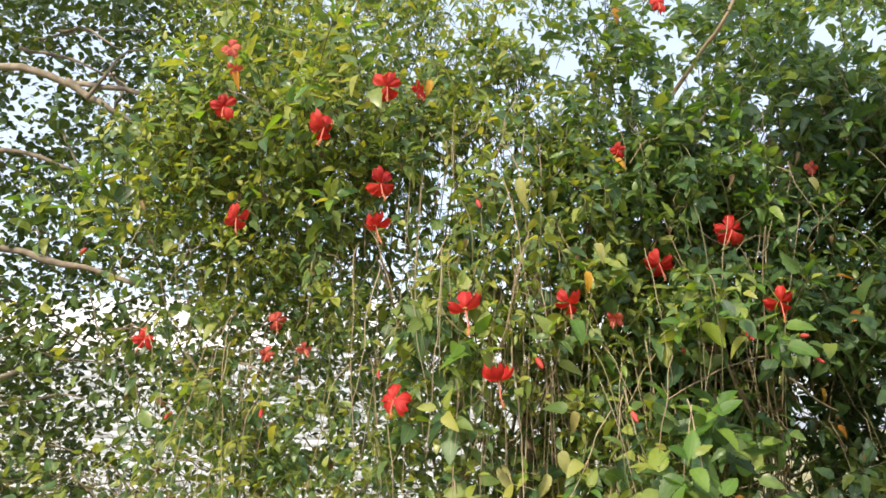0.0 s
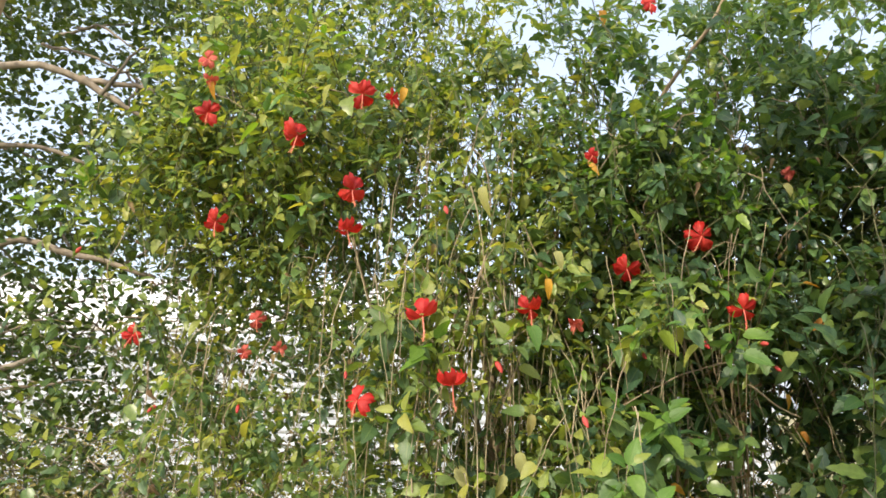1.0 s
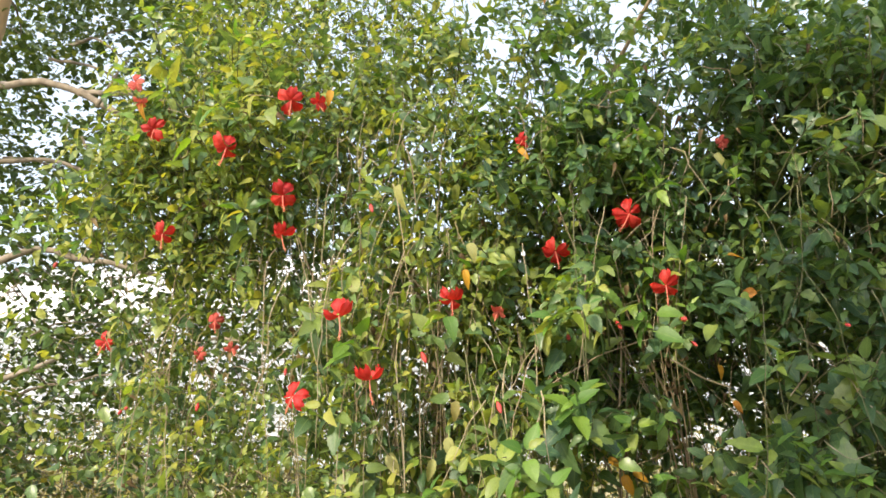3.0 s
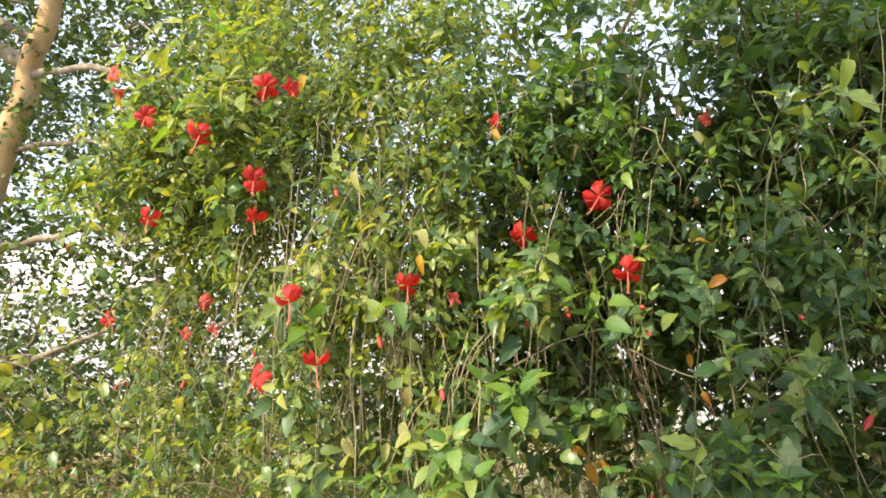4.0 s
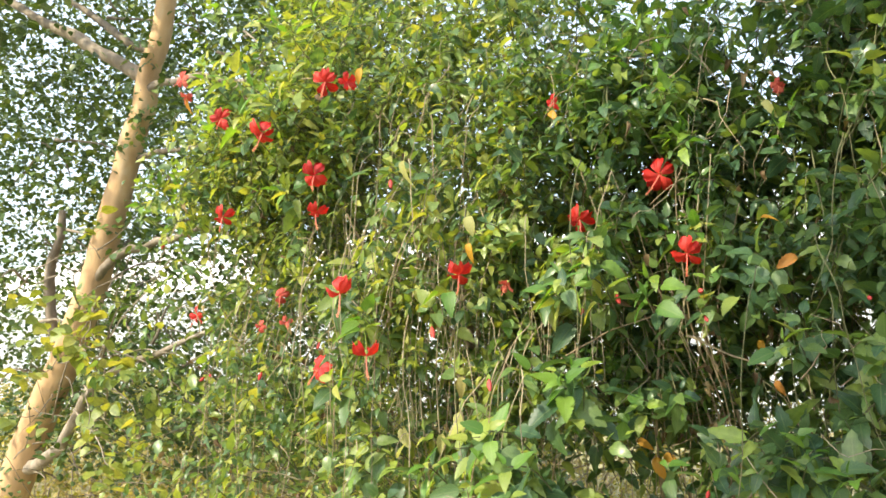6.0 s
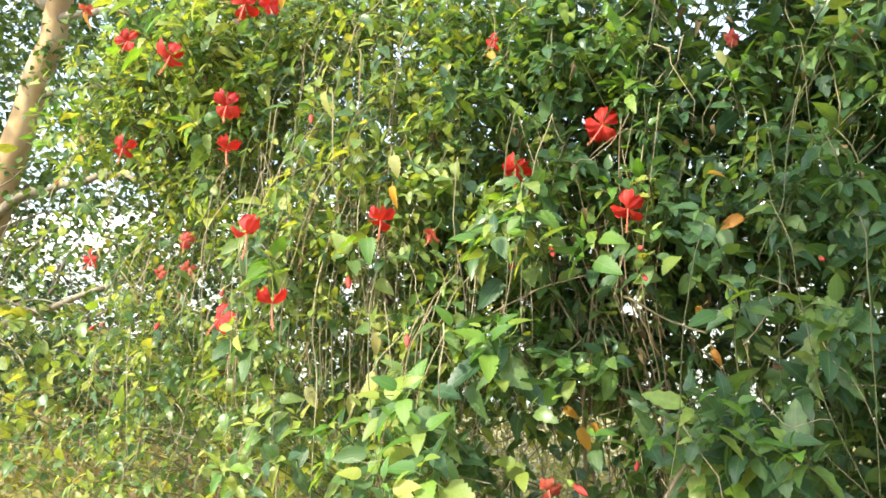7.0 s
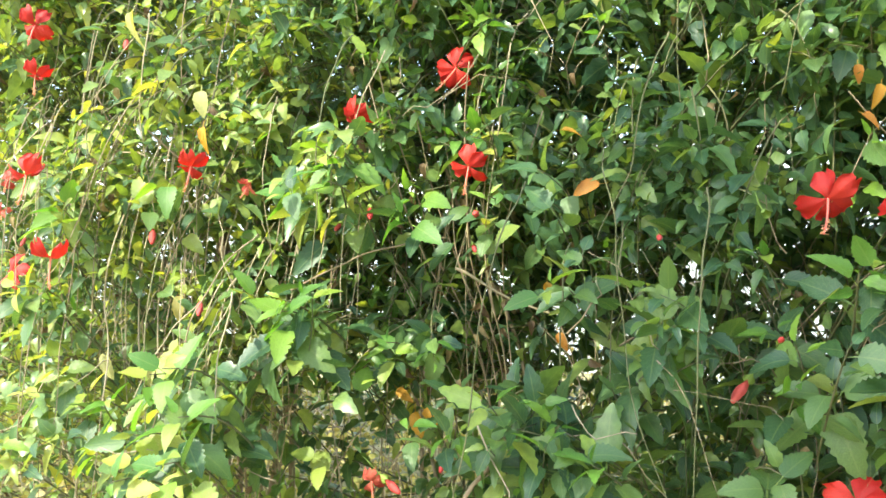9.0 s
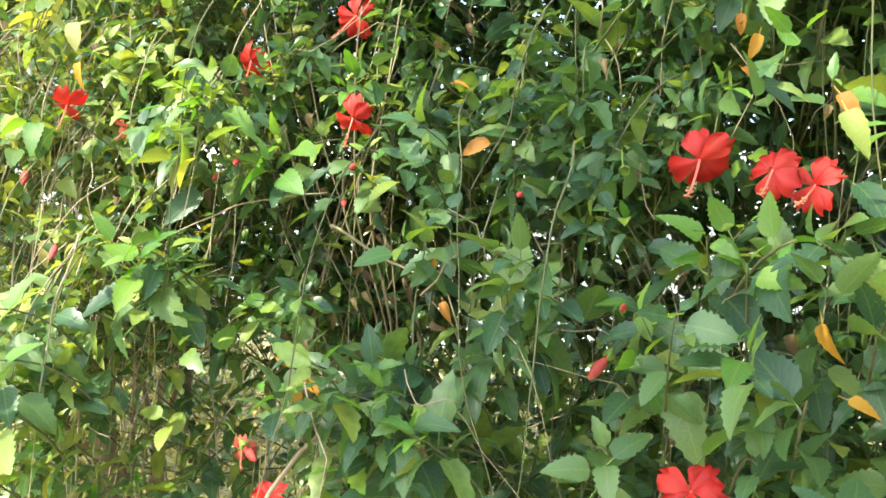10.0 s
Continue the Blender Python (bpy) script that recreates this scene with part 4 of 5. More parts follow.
def build_tangle():
    """Short dry side twigs that cross one another inside the hedge."""
    for index, base in enumerate(BASES):
        groups = []
        lo, hi = ((-0.95, 0.48), (0.48, 1.42), (1.42, 2.4))[index]
        for _ in range((150, 330, 380)[index]):
            x, z = rng.uniform(lo, hi), rng.uniform(0.9, 2.7)
            p = Vector((x, face(x, z) + rng.uniform(0.02, (0.35, 0.6, 0.75)[index]), z))
            d = Vector((rng.gauss(0, .5), rng.gauss(0, .35), rng.gauss(-0.3, .8))).normalized() * rng.uniform(0.08, 0.25)
            if not clear_of_flowers(p) or not clear_of_flowers(p + d):
                continue
            q = wander((p - base, p - base + d * 0.5 + Vector((rng.gauss(0, .03), 0, rng.gauss(0, .03))), p - base + d), 6, 0.02, rng.uniform(0, 99))
            groups.append(tube(q, np.linspace(rng.uniform(0.0012, 0.0022), 0.0006, 6) * (1, 0.85, 0.6)[index], 4))
        part("dry_tangle", mesh_from("dry_tangle", *stack(groups), mat=TWIG if index == 0 else STEM), bushes[index], kind="stuff", label="pale dry side twigs crossing one another")


def build_dry_patch():
    """Bare pale stems that stand close together where the hedge has died back."""
    for k in range(125):
        x, z = rng.gauss(0.42, 0.20), rng.gauss(1.66, 0.16)
        y = face(x, z) + rng.uniform(-0.05, 0.12)
        h = rng.uniform(0.10, 0.26)
        lean = rng.gauss(0, 0.05)
        stem(bush_of(x), ((x - lean, y + 0.06, z + h), (x - lean * 0.4, y + 0.02, z + h * 0.5), (x, y, z), (x + lean, y + rng.uniform(-0.01, 0.03), z - h)), rng.uniform(0.0009, 0.0019), 0.0008, TWIG if k % 3 else STEM, 16, 0.006, 5)


build_main_stems()
build_hanging_stems()
build_tangle()
build_dry_patch()
# bare branches that cross the face
stem(1, ((0.55, 2.10, 1.585), (0.66, 2.12, 1.645), (0.75, 2.14, 1.69), (0.86, 2.2, 1.72)), 0.0020, 0.0014, STEM, 16, 0.006, 6, "branch")
stem(1, ((0.90, 2.16, 1.66), (1.00, 2.24, 1.60), (1.06, 2.28, 1.575)), 0.0030, 0.002, TWIG, 10, 0.006, 6, "branch")
stem(1, ((0.66, 2.9, 2.10), (0.72, 2.95, 2.45), (0.80, 2.95, 2.71), (0.90, 2.82, 2.86), (0.97, 2.72, 2.95), (1.08, 2.66, 3.18)), 0.0095, 0.0060, STEM, 22, 0.010, 7, "branch")
stem(1, ((0.98, 1.88, 1.05), (1.02, 1.86, 1.25), (1.08, 1.92, 1.36), (1.13, 2.0, 1.43)), 0.0042, 0.0030, STEM, 14, 0.012, 6, "branch")


# ---- flowers ----
def petal_mesh(curl, ruffle, mat, seed):
    """One petal, one long: narrow foot, broad ruffled end, bowed back by curl."""
    rows, cols = 8, 6
    v, uv, f = [], [], []
    for i in range(rows + 1):
        s = i / rows
        w = 0.05 + 0.365 * (math.sin(math.pi * min(1.0, s ** 1.1 * 0.62)) ** 1.3) * (1.0 if s < 0.84 else 1 - (s - 0.84) * 2.6)
        ang = curl * s
        for k in range(cols + 1):
            c = k / cols * 2 - 1
            r = s * (1 - 0.10 * c * c * s + 0.07 * s * math.sin(c * 8.0 + seed * 2.0))
            yy = r * math.cos(ang * 0.6)
            zz = -r * math.sin(ang * 0.6) + 0.10 * (1 - c * c) * s * (1 - s) * 2
            zz += ruffle * s * s * math.sin(c * 5.0 + seed) * (0.4 + abs(c))
            v.append((c * w, yy, zz))
            uv.append((0.5 + 0.5 * c, s))
    for i in range(rows):
        for k in range(cols):
            a = i * (cols + 1) + k
            f += [(a, a + 1, a + cols + 2), (a, a + cols + 2, a + cols + 1)]
    return mesh_from("petal", v, f, uv, mat=mat)


PETALS = {kind: [petal_mesh(c, r, m, s) for s in (0.0, 1.3, 2.9)] for kind, c, r, m in (("open", 0.85, 0.15, PETAL), ("back", 1.1, 0.16, PETAL), ("wilted", 1.0, 0.15, WILTED))}
column_points = [(0, 0, -0.1), (0, 0, 0.25), (0.01, 0.02, 0.55), (0.02, 0.06, 0.85), (0.03, 0.12, 1.08)]
COLUMN = mesh_from("staminal_column", *tube(wander(column_points, 9, 0.0, 1), np.linspace(0.032, 0.022, 9), 6), mat=COLUMN_RED)


def anther_mesh():
    groups = []
    r = random.Random(3)
    for i in range(26):
        s = r.uniform(0.62, 1.08)
        c = np.array((0.02, 0.03 + 0.09 * max(0, s - 0.6) / 0.48, s))
        a = r.uniform(0, 6.28)
        d = np.array((math.cos(a), math.sin(a), 0.3)) * r.uniform(0.05, 0.10)
        groups.append(tube([c, c + d * 0.7, c + d], [0.006, 0.010, 0.016], 4))
    return mesh_from("anther_tuft", *stack(groups), mat=ANTHER)


def calyx_mesh():
    rows, sides = 5, 10
    v, f = [], []
    for i in range(rows):
        s = i / (rows - 1)
        for k in range(sides):
            a = 2 * math.pi * k / sides
            r = (0.05 + 0.10 * math.sin(s * 1.7)) * (1 + (0.15 * s if k % 2 else -0.12 * s))
            v.append((r * math.cos(a), r * math.sin(a), -0.34 + 0.30 * s + (0.09 * s * s if k % 2 == 0 else 0)))
    for i in range(rows - 1):
        for k in range(sides):
            a, b = i * sides + k, i * sides + (k + 1) % sides
            f += [(a, b, b + sides), (a, b + sides, a + sides)]
    return mesh_from("calyx", v, f, np.zeros((len(v), 2)), mat=CALYX)


ANTHERS, CALYXES = anther_mesh(), calyx_mesh()


def stalk_mesh(axis_down):
    """A flower stalk in the flower's space: from the calyx back and up to the shoot."""
    back = np.array((0, 0, -1.0))
    pts = [back * 0.30, back * 0.7, back * 1.15 + np.array(axis_down) * 0.10, back * 1.6 + np.array(axis_down) * 0.45]
    return mesh_from("stalk", *tube(wander(pts, 8, 0.02, 2), np.linspace(0.028, 0.024, 8), 5), mat=CALYX)


STALK = stalk_mesh((0, 0.6, 0))


def aim(direction, spin):
    q = Vector(direction).normalized().to_track_quat("Z", "Y").to_matrix().to_4x4()
    return q @ Matrix.Rotation(radians(spin), 4, "Z")


def flower(place, direction, size=0.052, kind="open", spread_angle=25, spin=0, missing=0):
    """An open hibiscus: five petals round a long column; size is a petal's length."""
    index = bush_of(place[0])
    size *= 0.90
    root = part("flower", CALYXES, bushes[index], Matrix.Translation(Vector(place) - BASES[index]) @ aim(direction, spin) @ Matrix.Scale(size, 4),
                {"open": "red five-petalled hibiscus flower", "back": "drooping red flower with swept-back petals", "wilted": "wilting dull red flower"}[kind])
    for k in range(5 - missing):
        m = Matrix.Rotation(radians(72 * k + rng.uniform(-18, 18)), 4, "Z") @ Matrix.Rotation(radians(spread_angle + rng.uniform(-34, 26)), 4, "X") @ Matrix.Diagonal((rng.uniform(0.8, 1.08), rng.uniform(0.82, 1.1), 1, 1))
        part("petal", PETALS[kind][k % 3], root, m)
    facing = Vector(direction).normalized()
    hang = aim(direction, spin).inverted() @ aim(facing * 0.65 + Vector((rng.gauss(0, .15), 0, -0.75)), rng.uniform(0, 360)) @ Matrix.Scale(1.3, 4)
    part("staminal_column", COLUMN, root, hang, "long red staminal column")
    part("anther_tuft", ANTHERS, root, hang, "orange-pink anthers at the column's end")
    part("stalk", STALK, root, Matrix.Identity(4))
    return root


for row in FLOWERS:
    flower(*row)


def bud_mesh():
    """A furled bud one long: a spindle with spiral folds."""
    rows, sides = 9, 10
    v, f = [], []
    for i in range(rows):
        s = i / (rows - 1)
        r = 0.03 + 0.155 * math.sin(math.pi * min(1, s * 0.82 + 0.06)) ** 1.4
        for k in range(sides):
            a = 2 * math.pi * k / sides + s * 1.2
            q = r * (1 + 0.14 * math.sin(5 * a - s * 5))
            v.append((q * math.cos(a), q * math.sin(a), s))
    for i in range(rows - 1):
        for k in range(sides):
            a, b = i * sides + k, i * sides + (k + 1) % sides
            f += [(a, b, b + sides), (a, b + sides, a + sides)]
    v.append((0, 0, 1.02))
    f += [((rows - 1) * sides + k, (rows - 1) * sides + (k + 1) % sides, len(v) - 1) for k in range(sides)]
    return mesh_from("bud", v, f, np.zeros((len(v), 2)), mat=BUD)


BUDS = bud_mesh()


def bud(place, direction, size):
    index = bush_of(place[0])
    m = Matrix.Translation(Vector(place) - Vector(direction).normalized() * size * 0.5 - BASES[index]) @ aim(direction, rng.uniform(0, 360)) @ Matrix.Scale(size, 4)
    root = part("bud", BUDS, bushes[index], m, "furled red hibiscus bud")
    part("calyx", CALYXES, root, Matrix.Translation((0, 0, 0.12)) @ Matrix.Scale(1.25, 4))
    part("stalk", STALK, root, Matrix.Translation((0, 0, 0.1)) @ Matrix.Scale(1.0, 4))


for row in BUD_ROWS:
    bud(*row)


# spent flowers: only the star of the calyx is left on its stalk
for place in ((1.458, 1.95, 1.766), (1.51, 1.95, 1.52), (0.38, 2.02, 1.80), (0.68, 2.0, 1.56)):
    index = bush_of(place[0])
    husk = part("calyx", CALYXES, bushes[index], Matrix.Translation(Vector(place) - BASES[index]) @ aim((rng.gauss(0, .3), -0.9, -0.4), 0) @ Matrix.Scale(0.045, 4), "pale green star-shaped calyx of a spent flower")
    part("stalk", STALK, husk, Matrix.Identity(4))


# ---- single yellow, fading and dry leaves ----
CURLED_LEAF = [leaf_template(11, 0.24, 0.35, 0.6, 0.07, 0.3, 1.0, 0.6), leaf_template(11, 0.21, 0.6, 0.85, 0.08, 0.3, 1.0, -0.8), leaf_template(11, 0.26, 0.25, 0.5, 0.07, 0.3, 1.0, 0.9)]


def odd_leaf(place, along, up, size, mat, label, shape=0):
    index = bush_of(place[0])
    fr = frames_for(np.array([along], float), np.array([up], float))[0]
    m = Matrix.Translation(Vector(place) - BASES[index]) @ Matrix([[*map(float, r)] for r in fr]).to_4x4() @ Matrix.Scale(size, 4)
    part("leaf", mesh_from("leaf", *CURLED_LEAF[shape % 3], mat=mat), bushes[index], m, label)


WORDS = {"yellow_leaf": "yellow-orange dying leaf", "fading_leaf": "pale cream-green fading leaf", "young_hibiscus_leaf": "bright young leaf"}
for k, (place, along, up, size, mat) in enumerate(ODD):
    odd_leaf(place, along, up, size, mat, WORDS[mat.name], k % 4)

for index, base in enumerate(BASES):
    places, alongs, ups, sizes = [], [], [], []
    for _ in range((190, 210, 90)[index]):
        x = rng.uniform((-0.9, 0.5, 1.45)[index], (0.45, 1.4, 2.3)[index])
        z = rng.uniform(0.9, 2.6)
        if index == 1 and rng.random() < 0.4:
            x, z = rng.gauss(0.84, 0.13), rng.gauss(1.66, 0.15)
        places.append(np.array((x, face(x, z) + rng.uniform(0.02, 0.45), z)) - np.array(base))
        alongs.append((rng.gauss(0, .4), rng.gauss(-.2, .3), -1)), ups.append((rng.gauss(0, .6), -1, rng.gauss(0, .5))), sizes.append(rng.uniform(0.014, 0.034))
    part("dead_foliage", mesh_from("dead_foliage", *spread(leaf_template(9, 0.24, 0.7, 1.5, 0.16, 0.3, 1.0, 2.0), np.array(places), frames_for(np.array(alongs), np.array(ups)), np.array(sizes)), mat=DRY), bushes[index], kind="stuff", label="brown curled dead leaves caught in the twigs")


# ---- the tree behind the hedge's open end ----
ROUND_LEAF = [leaf_template(4, 0.34, 0.15, 0.18, 0.0, 0.2, 0.6, 0.1), leaf_template(4, 0.38, 0.3, 0.1, 0.0, 0.2, 0.6, -0.1)]


def leaf_cloud(count, sample, size, up_bias=(0, 0, 1), droop=0.4, shapes=ROUND_LEAF):
    """Arrays of leaves whose places come from sample(); they sit in small sprays."""
    places, alongs, ups, sizes = [], [], [], []
    while len(places) < count:
        c = sample()
        spray = Vector((rng.gauss(0, 1), rng.gauss(0, 1), rng.gauss(0, .5))).normalized()
        for k in range(rng.randint(5, 9)):
            p = Vector(c) + spray * (k * 0.035) + Vector((rng.gauss(0, .02), rng.gauss(0, .02), rng.gauss(0, .02)))
            side = spray.cross(Vector((0, 0, 1))).normalized() * (1 if k % 2 else -1)
            places.append(p), alongs.append(spray * 0.5 + side + Vector((0, 0, -droop)) + Vector((rng.gauss(0, .3), rng.gauss(0, .3), rng.gauss(0, .3))))
            ups.append((up_bias[0] + rng.gauss(0, .5), up_bias[1] + rng.gauss(0, .5), up_bias[2])), sizes.append(size * rng.uniform(0.65, 1.25))
    groups = []
    for k, t in enumerate(shapes):
        sl = slice(k, None, len(shapes))
        groups.append(spread(t, np.array(places)[sl], frames_for(np.array(alongs)[sl], np.array(ups)[sl]), np.array(sizes)[sl]))
    return stack(groups)


def build_tree():
    base = Vector((-4.22, 3.5, 0.0))
    tree = thing("tree", base, "leaning smooth orange-barked tree with dark round leaves", "tree")

    def limb(name, points, r0, r1, mat, steps=16, wobble=0.03, label=""):
        p = wander([np.array(q) - np.array(base) for q in points], steps, wobble, rng.uniform(0, 90))
        part(name, mesh_from(name, *tube(p, np.linspace(r0, r1, steps), 12, 0.06 if name == 'trunk' else 0.2), mat=mat), tree, label=label)

    limb("trunk", ((-4.25, 3.5, -0.05), (-3.72, 3.5, 0.76), (-3.55, 3.5, 1.05), (-3.26, 3.5, 1.50), (-3.04, 3.5, 1.87), (-2.88, 3.5, 2.20), (-2.74, 3.5, 2.57), (-2.57, 3.5, 2.94), (-2.46, 3.5, 3.25), (-2.33, 3.5, 3.62), (-2.1, 3.5, 4.4), (-2.0, 3.6, 5.2)), 0.118, 0.045, TREE_BARK, 40, 0.02, "orange-tan smooth trunk with dark knots")
    limb("limb", ((-2.48, 3.52, 3.24), (-2.85, 3.48, 3.45), (-3.17, 3.46, 3.63), (-3.57, 3.5, 3.85), (-4.3, 3.5, 4.3)), 0.046, 0.024, LIMB_BARK)
    limb("limb", ((-2.42, 3.56, 3.36), (-2.80, 3.6, 3.56), (-3.17, 3.65, 3.81), (-3.8, 3.7, 4.2)), 0.034, 0.016, LIMB_BARK)
    limb("limb", ((-2.50, 3.48, 3.14), (-2.40, 3.48, 3.17), (-2.15, 3.5, 3.18), (-1.83, 3.5, 3.10), (-1.56, 3.52, 3.05), (-1.1, 3.6, 2.95)), 0.027, 0.008, LIMB_BARK)
    limb("limb", ((-1.83, 3.5, 3.10), (-1.65, 3.5, 2.98), (-1.5, 3.5, 2.87)), 0.022, 0.008, LIMB_BARK, 10)
    limb("limb", ((-2.66, 3.52, 2.77), (-2.40, 3.5, 2.77), (-2.09, 3.5, 2.77), (-1.78, 3.52, 2.67)), 0.020, 0.008, LIMB_BARK, 12)
    limb("limb", ((-2.90, 3.48, 2.08), (-2.63, 3.45, 2.19), (-2.44, 3.45, 2.23), (-2.2, 3.48, 2.27), (-1.95, 3.5, 2.28), (-1.72, 3.5, 2.22), (-1.4, 3.55, 2.12)), 0.030, 0.010, LIMB_BARK)
    limb("limb", ((-3.26, 3.5, 1.52), (-3.36, 3.48, 2.01), (-3.25, 3.48, 2.32), (-3.22, 3.48, 2.5)), 0.042, 0.022, LIMB_BARK)
    limb("limb", ((-3.62, 3.5, 0.92), (-3.27, 3.42, 0.99), (-2.89, 3.35, 1.27), (-2.71, 3.35, 1.47), (-2.3, 3.4, 1.62), (-1.9, 3.5, 1.75)), 0.046, 0.010, LIMB_BARK, label="pale grey slanting limb")
    for _ in range(46):
        x0, z0 = rng.uniform(-3.9, -1.2), rng.uniform(1.5, 3.9)
        d = Vector((rng.uniform(-0.3, 0.9), rng.uniform(-0.4, 0.6), rng.uniform(-0.4, 0.4)))
        a = Vector((x0, 3.5 + rng.uniform(-0.1, 0.9), z0))
        limb("twig", (a, a + d * 0.5, a + d * 0.9 + Vector((0, 0, -0.1))), 0.010, 0.003, LIMB_BARK, 9, 0.04)

    def where():
        while True:
            p = Vector((rng.uniform(-5.5, -0.3), rng.uniform(3.3, 6.2), rng.uniform(0.9, 5.0)))
            n = noise.noise(p * 1.1) + noise.noise(p * 2.7) * 0.5
            if n > -0.05 - 0.15 * (p.z > 2.2) - 0.09 * (p.z < 2.2) + 0.15 * (p.x > -1.2):
                return p - base
    part("crown", mesh_from("crown", *leaf_cloud(57000, where, 0.047), mat=TREE_LEAF), tree, kind="stuff", label="dark green rounded leaves against the sky")

    groups = []
    for _ in range(420):
        a = Vector((rng.uniform(-3.6, 0.1), rng.uniform(3.2, 4.8), rng.uniform(0.7, 2.3)))
        e = a + Vector((rng.gauss(0, .35), rng.gauss(0, .2), rng.gauss(0, .22)))
        m = a.lerp(e, 0.5) + Vector((rng.gauss(0, .05), 0, rng.gauss(0, .05)))
        groups.append(tube(wander([a - base, m - base, e - base], 7, 0.03, rng.uniform(0, 99)), np.linspace(rng.uniform(0.0025, 0.006), 0.0012, 7), 4))
    part("twig_tangle", mesh_from("twig_tangle", *stack(groups), mat=LIMB_BARK), tree, kind="stuff", label="thin dark twigs tangled below the crown")

    def sunny():
        while True:
            p = Vector((rng.uniform(-4.6, -2.0), rng.uniform(2.2, 3.4), rng.uniform(2.9, 5.2)))
            if noise.noise(p * 1.6) > 0.12 and p.z > 3.6 + (3.4 - p.y) * 0.2:
                return p - base
    part("crown", mesh_from("crown", *leaf_cloud(1300, sunny, 0.095), mat=TREE_LEAF), tree, kind="stuff", label="dark green rounded leaves over the trunk")

    def thicket():
        while True:
            p = Vector((rng.uniform(-3.8, -0.1), rng.uniform(3.2, 5.0), rng.uniform(0.8, 2.3)))
            if noise.noise(p * 2.2) > 0.08 and (p.z < 1.9 or rng.random() < 0.4):
                return p - base
    part("crown", mesh_from("crown", *leaf_cloud(2600, thicket, 0.044), mat=TREE_LEAF), tree, kind="stuff", label="small dark leaves on low hanging twigs")

    def low_sprays():
        spots = ((-2.67, 3.1, 2.14), (-2.93, 3.0, 1.64), (-2.15, 3.0, 1.12), (-1.9, 3.0, 1.5), (-2.52, 3.0, 1.72), (-2.29, 3.0, 1.49), (-2.18, 3.0, 1.71), (-2.64, 3.0, 1.31))
        s = spots[rng.randrange(len(spots))]
        return Vector(s) + Vector((rng.gauss(0, .14), rng.gauss(0, .08), rng.gauss(0, .12))) - base
    part("crown", mesh_from("crown", *leaf_cloud(230, low_sprays, 0.080), mat=PALE_TREE_LEAF), tree, kind="stuff", label="sunlit yellow-green leaves in front of the trunk")
    for _ in range(14):
        a = Vector((rng.uniform(-3.1, -2.6), rng.uniform(3.2, 3.4), rng.uniform(1.2, 1.9)))
        e = Vector((rng.uniform(-2.5, -1.6), rng.uniform(2.85, 3.1), rng.uniform(1.0, 2.1)))
        limb("twig", (a, a.lerp(e, 0.5) + Vector((0, 0, rng.uniform(0.02, 0.14))), e), 0.006, 0.002, LIMB_BARK, 14, 0.04)


build_tree()


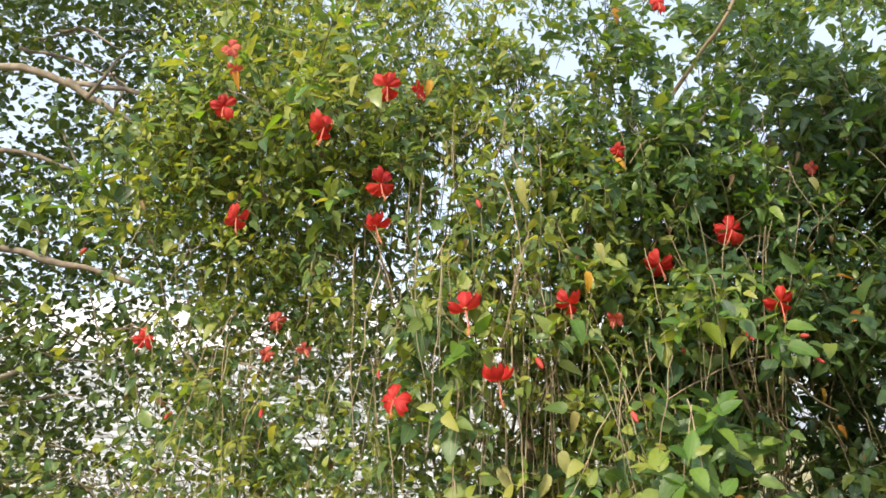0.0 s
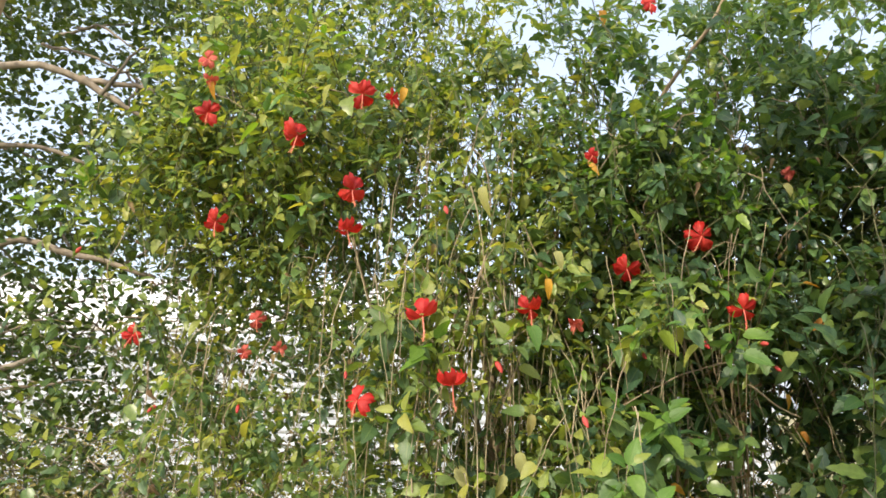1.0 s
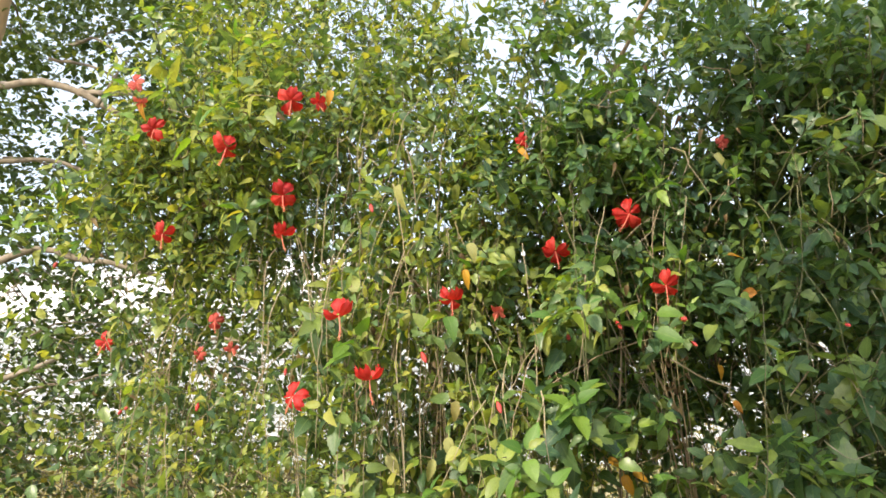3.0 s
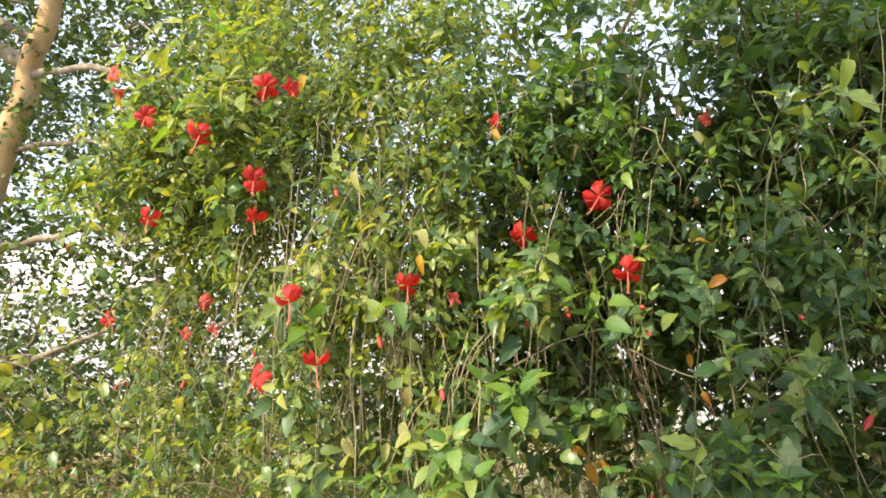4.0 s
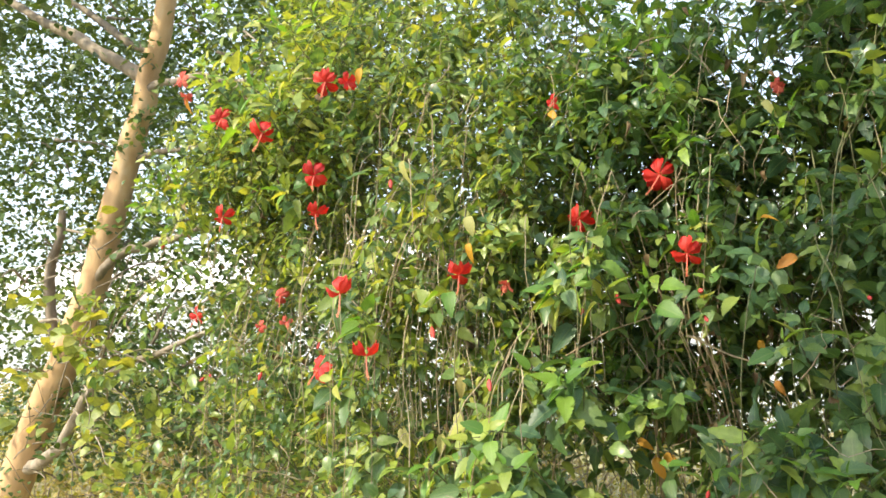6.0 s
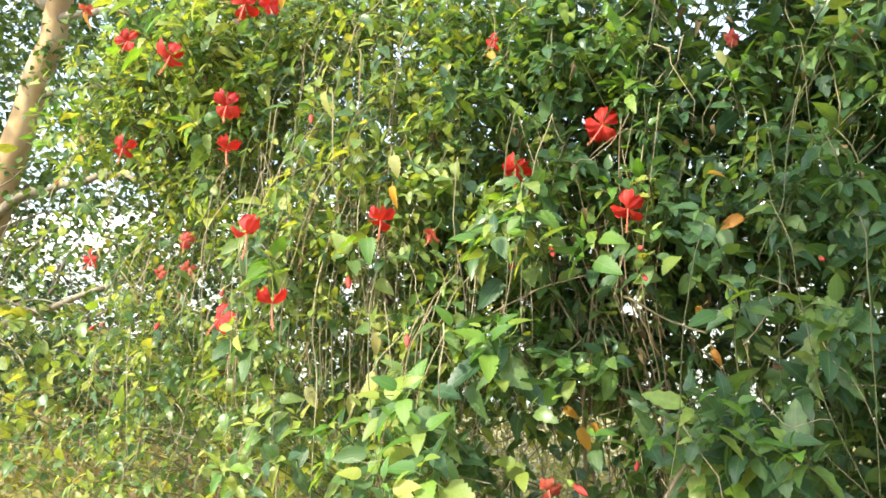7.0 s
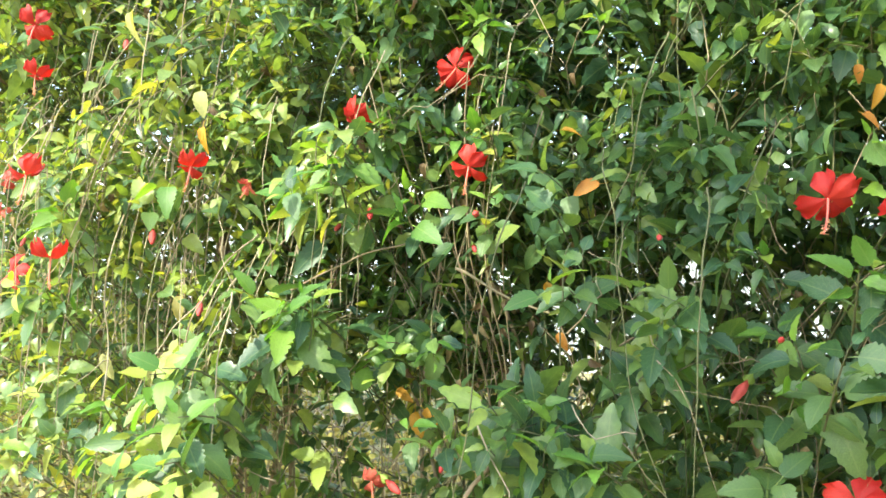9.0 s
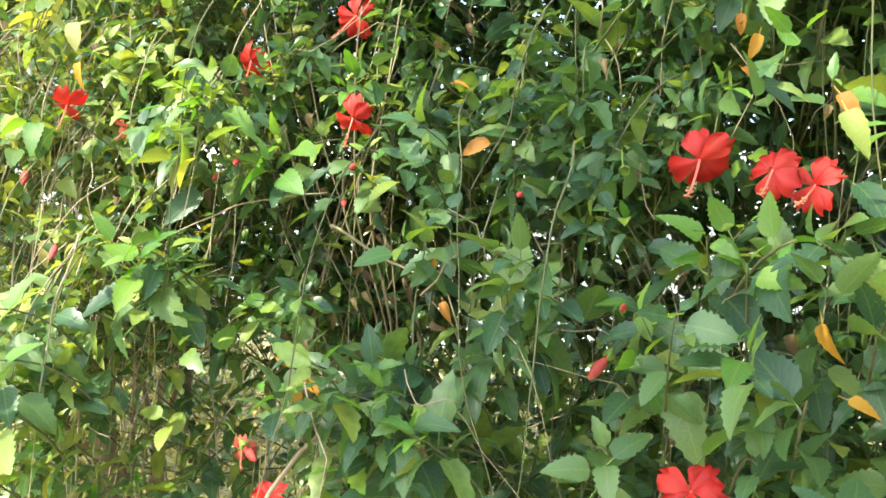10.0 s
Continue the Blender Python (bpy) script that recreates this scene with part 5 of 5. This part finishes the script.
# ---- brush behind ----
def build_brush():
    def low():
        while True:
            p = Vector((rng.uniform(-9.0, 4.5), rng.uniform(2.9, 8.5), rng.uniform(0.05, 1.8)))
            if p.y < 3.9 and (p.x > -0.5 or p.z > 0.9 or p.x < -3.4):
                continue
            top = 1.25 - 0.30 * min(1.0, max(0.0, (p.x + 3.6) / 0.9)) + 0.5 * noise.noise(Vector((p.x * 0.8, p.y * 0.8, 3.0)))
            if p.z < top:
                return p
    ob = new("brush", mesh_from("brush", *leaf_cloud(64000, low, 0.040, (0, -0.3, 0.8), 0.2), mat=BRUSH_LEAF))
    tagged(ob, "tangled yellow-green brush with small leaves behind the hedge", "brush", kind="stuff")
    groups = []
    for _ in range(420):
        x, y = rng.uniform(-7, 4), rng.uniform(3.9, 8.2)
        h = rng.uniform(0.5, 1.4)
        p = wander(((x, y, -0.02), (x + rng.gauss(0, .1), y + rng.gauss(0, .1), h * 0.5), (x + rng.gauss(0, .25), y + rng.gauss(0, .2), h)), 6, 0.03, rng.uniform(0, 90))
        groups.append(tube(p, np.linspace(0.008, 0.003, 6), 4))
    twig = new("brush_tangle", mesh_from("brush_tangle", *stack(groups), mat=TWIG))
    tagged(twig, "pale dry twigs standing in the brush", "brush", kind="stuff")


build_brush()


# ---- an unseen tree added over the camera's shoulder, its crown shading part of the hedge ----
def build_unseen_shade_tree():
    base = Vector((2.6, -3.6, 0.0))
    tree = thing("unseen_shade_tree", base, "unseen leafy tree added behind the camera to shade the hedge", "tree")
    p = wander([np.array(q) - np.array(base) for q in ((2.6, -3.6, -0.05), (2.4, -3.3, 1.8), (1.8, -2.6, 3.6), (0.9, -1.6, 5.4), (0.3, -0.9, 6.4))], 20, 0.04, 5)
    part("trunk", mesh_from("trunk", *tube(p, np.linspace(0.16, 0.04, 20), 10, 0.06), mat=LIMB_BARK), tree)

    def bough(centre, wide, tall, count):
        def where():
            while True:
                q = Vector((rng.gauss(0, wide), rng.gauss(0, wide), rng.gauss(0, tall)))
                if noise.noise((centre + q) * 2.6) > 0.10:
                    return centre + q - base
        part("crown", mesh_from("crown", *leaf_cloud(count, where, 0.10), mat=TREE_LEAF), tree, kind="stuff")
        start = Vector(min((tuple(map(float, q)) for q in p), key=lambda q: (Vector(q) + base - centre).length + 0.6 * abs(q[2] + base.z - centre.z + 0.5)))
        for k in range(5):
            tip = centre - base + Vector((rng.gauss(0, wide * 0.7), rng.gauss(0, wide * 0.7), rng.gauss(0, tall * 0.7)))
            fork = start.lerp(centre - base, 0.6 if k else 0.3) + Vector((rng.gauss(0, .05), rng.gauss(0, .05), 0.05))
            line = wander([start, fork, tip], 14, 0.04, rng.uniform(0, 90))
            part("limb", mesh_from("limb", *tube(line, np.linspace(0.022 if k else 0.035, 0.006, 14), 7, 0.15), mat=LIMB_BARK), tree)
    # each bough stands sunward of the hedge patch it is meant to darken
    bough(Vector((1.15, 2.45, 2.50)) + SUN_FROM * 5.0, 0.34, 0.26, 520)
    bough(Vector((1.26, 2.10, 1.52)) + SUN_FROM * 4.7, 0.11, 0.12, 480)
    bough(Vector((1.55, 1.95, 1.22)) + SUN_FROM * 4.8, 0.12, 0.05, 420)
    bough(Vector((2.85, 2.4, 2.1)) + SUN_FROM * 5.2, 0.38, 0.5, 800)


build_unseen_shade_tree()
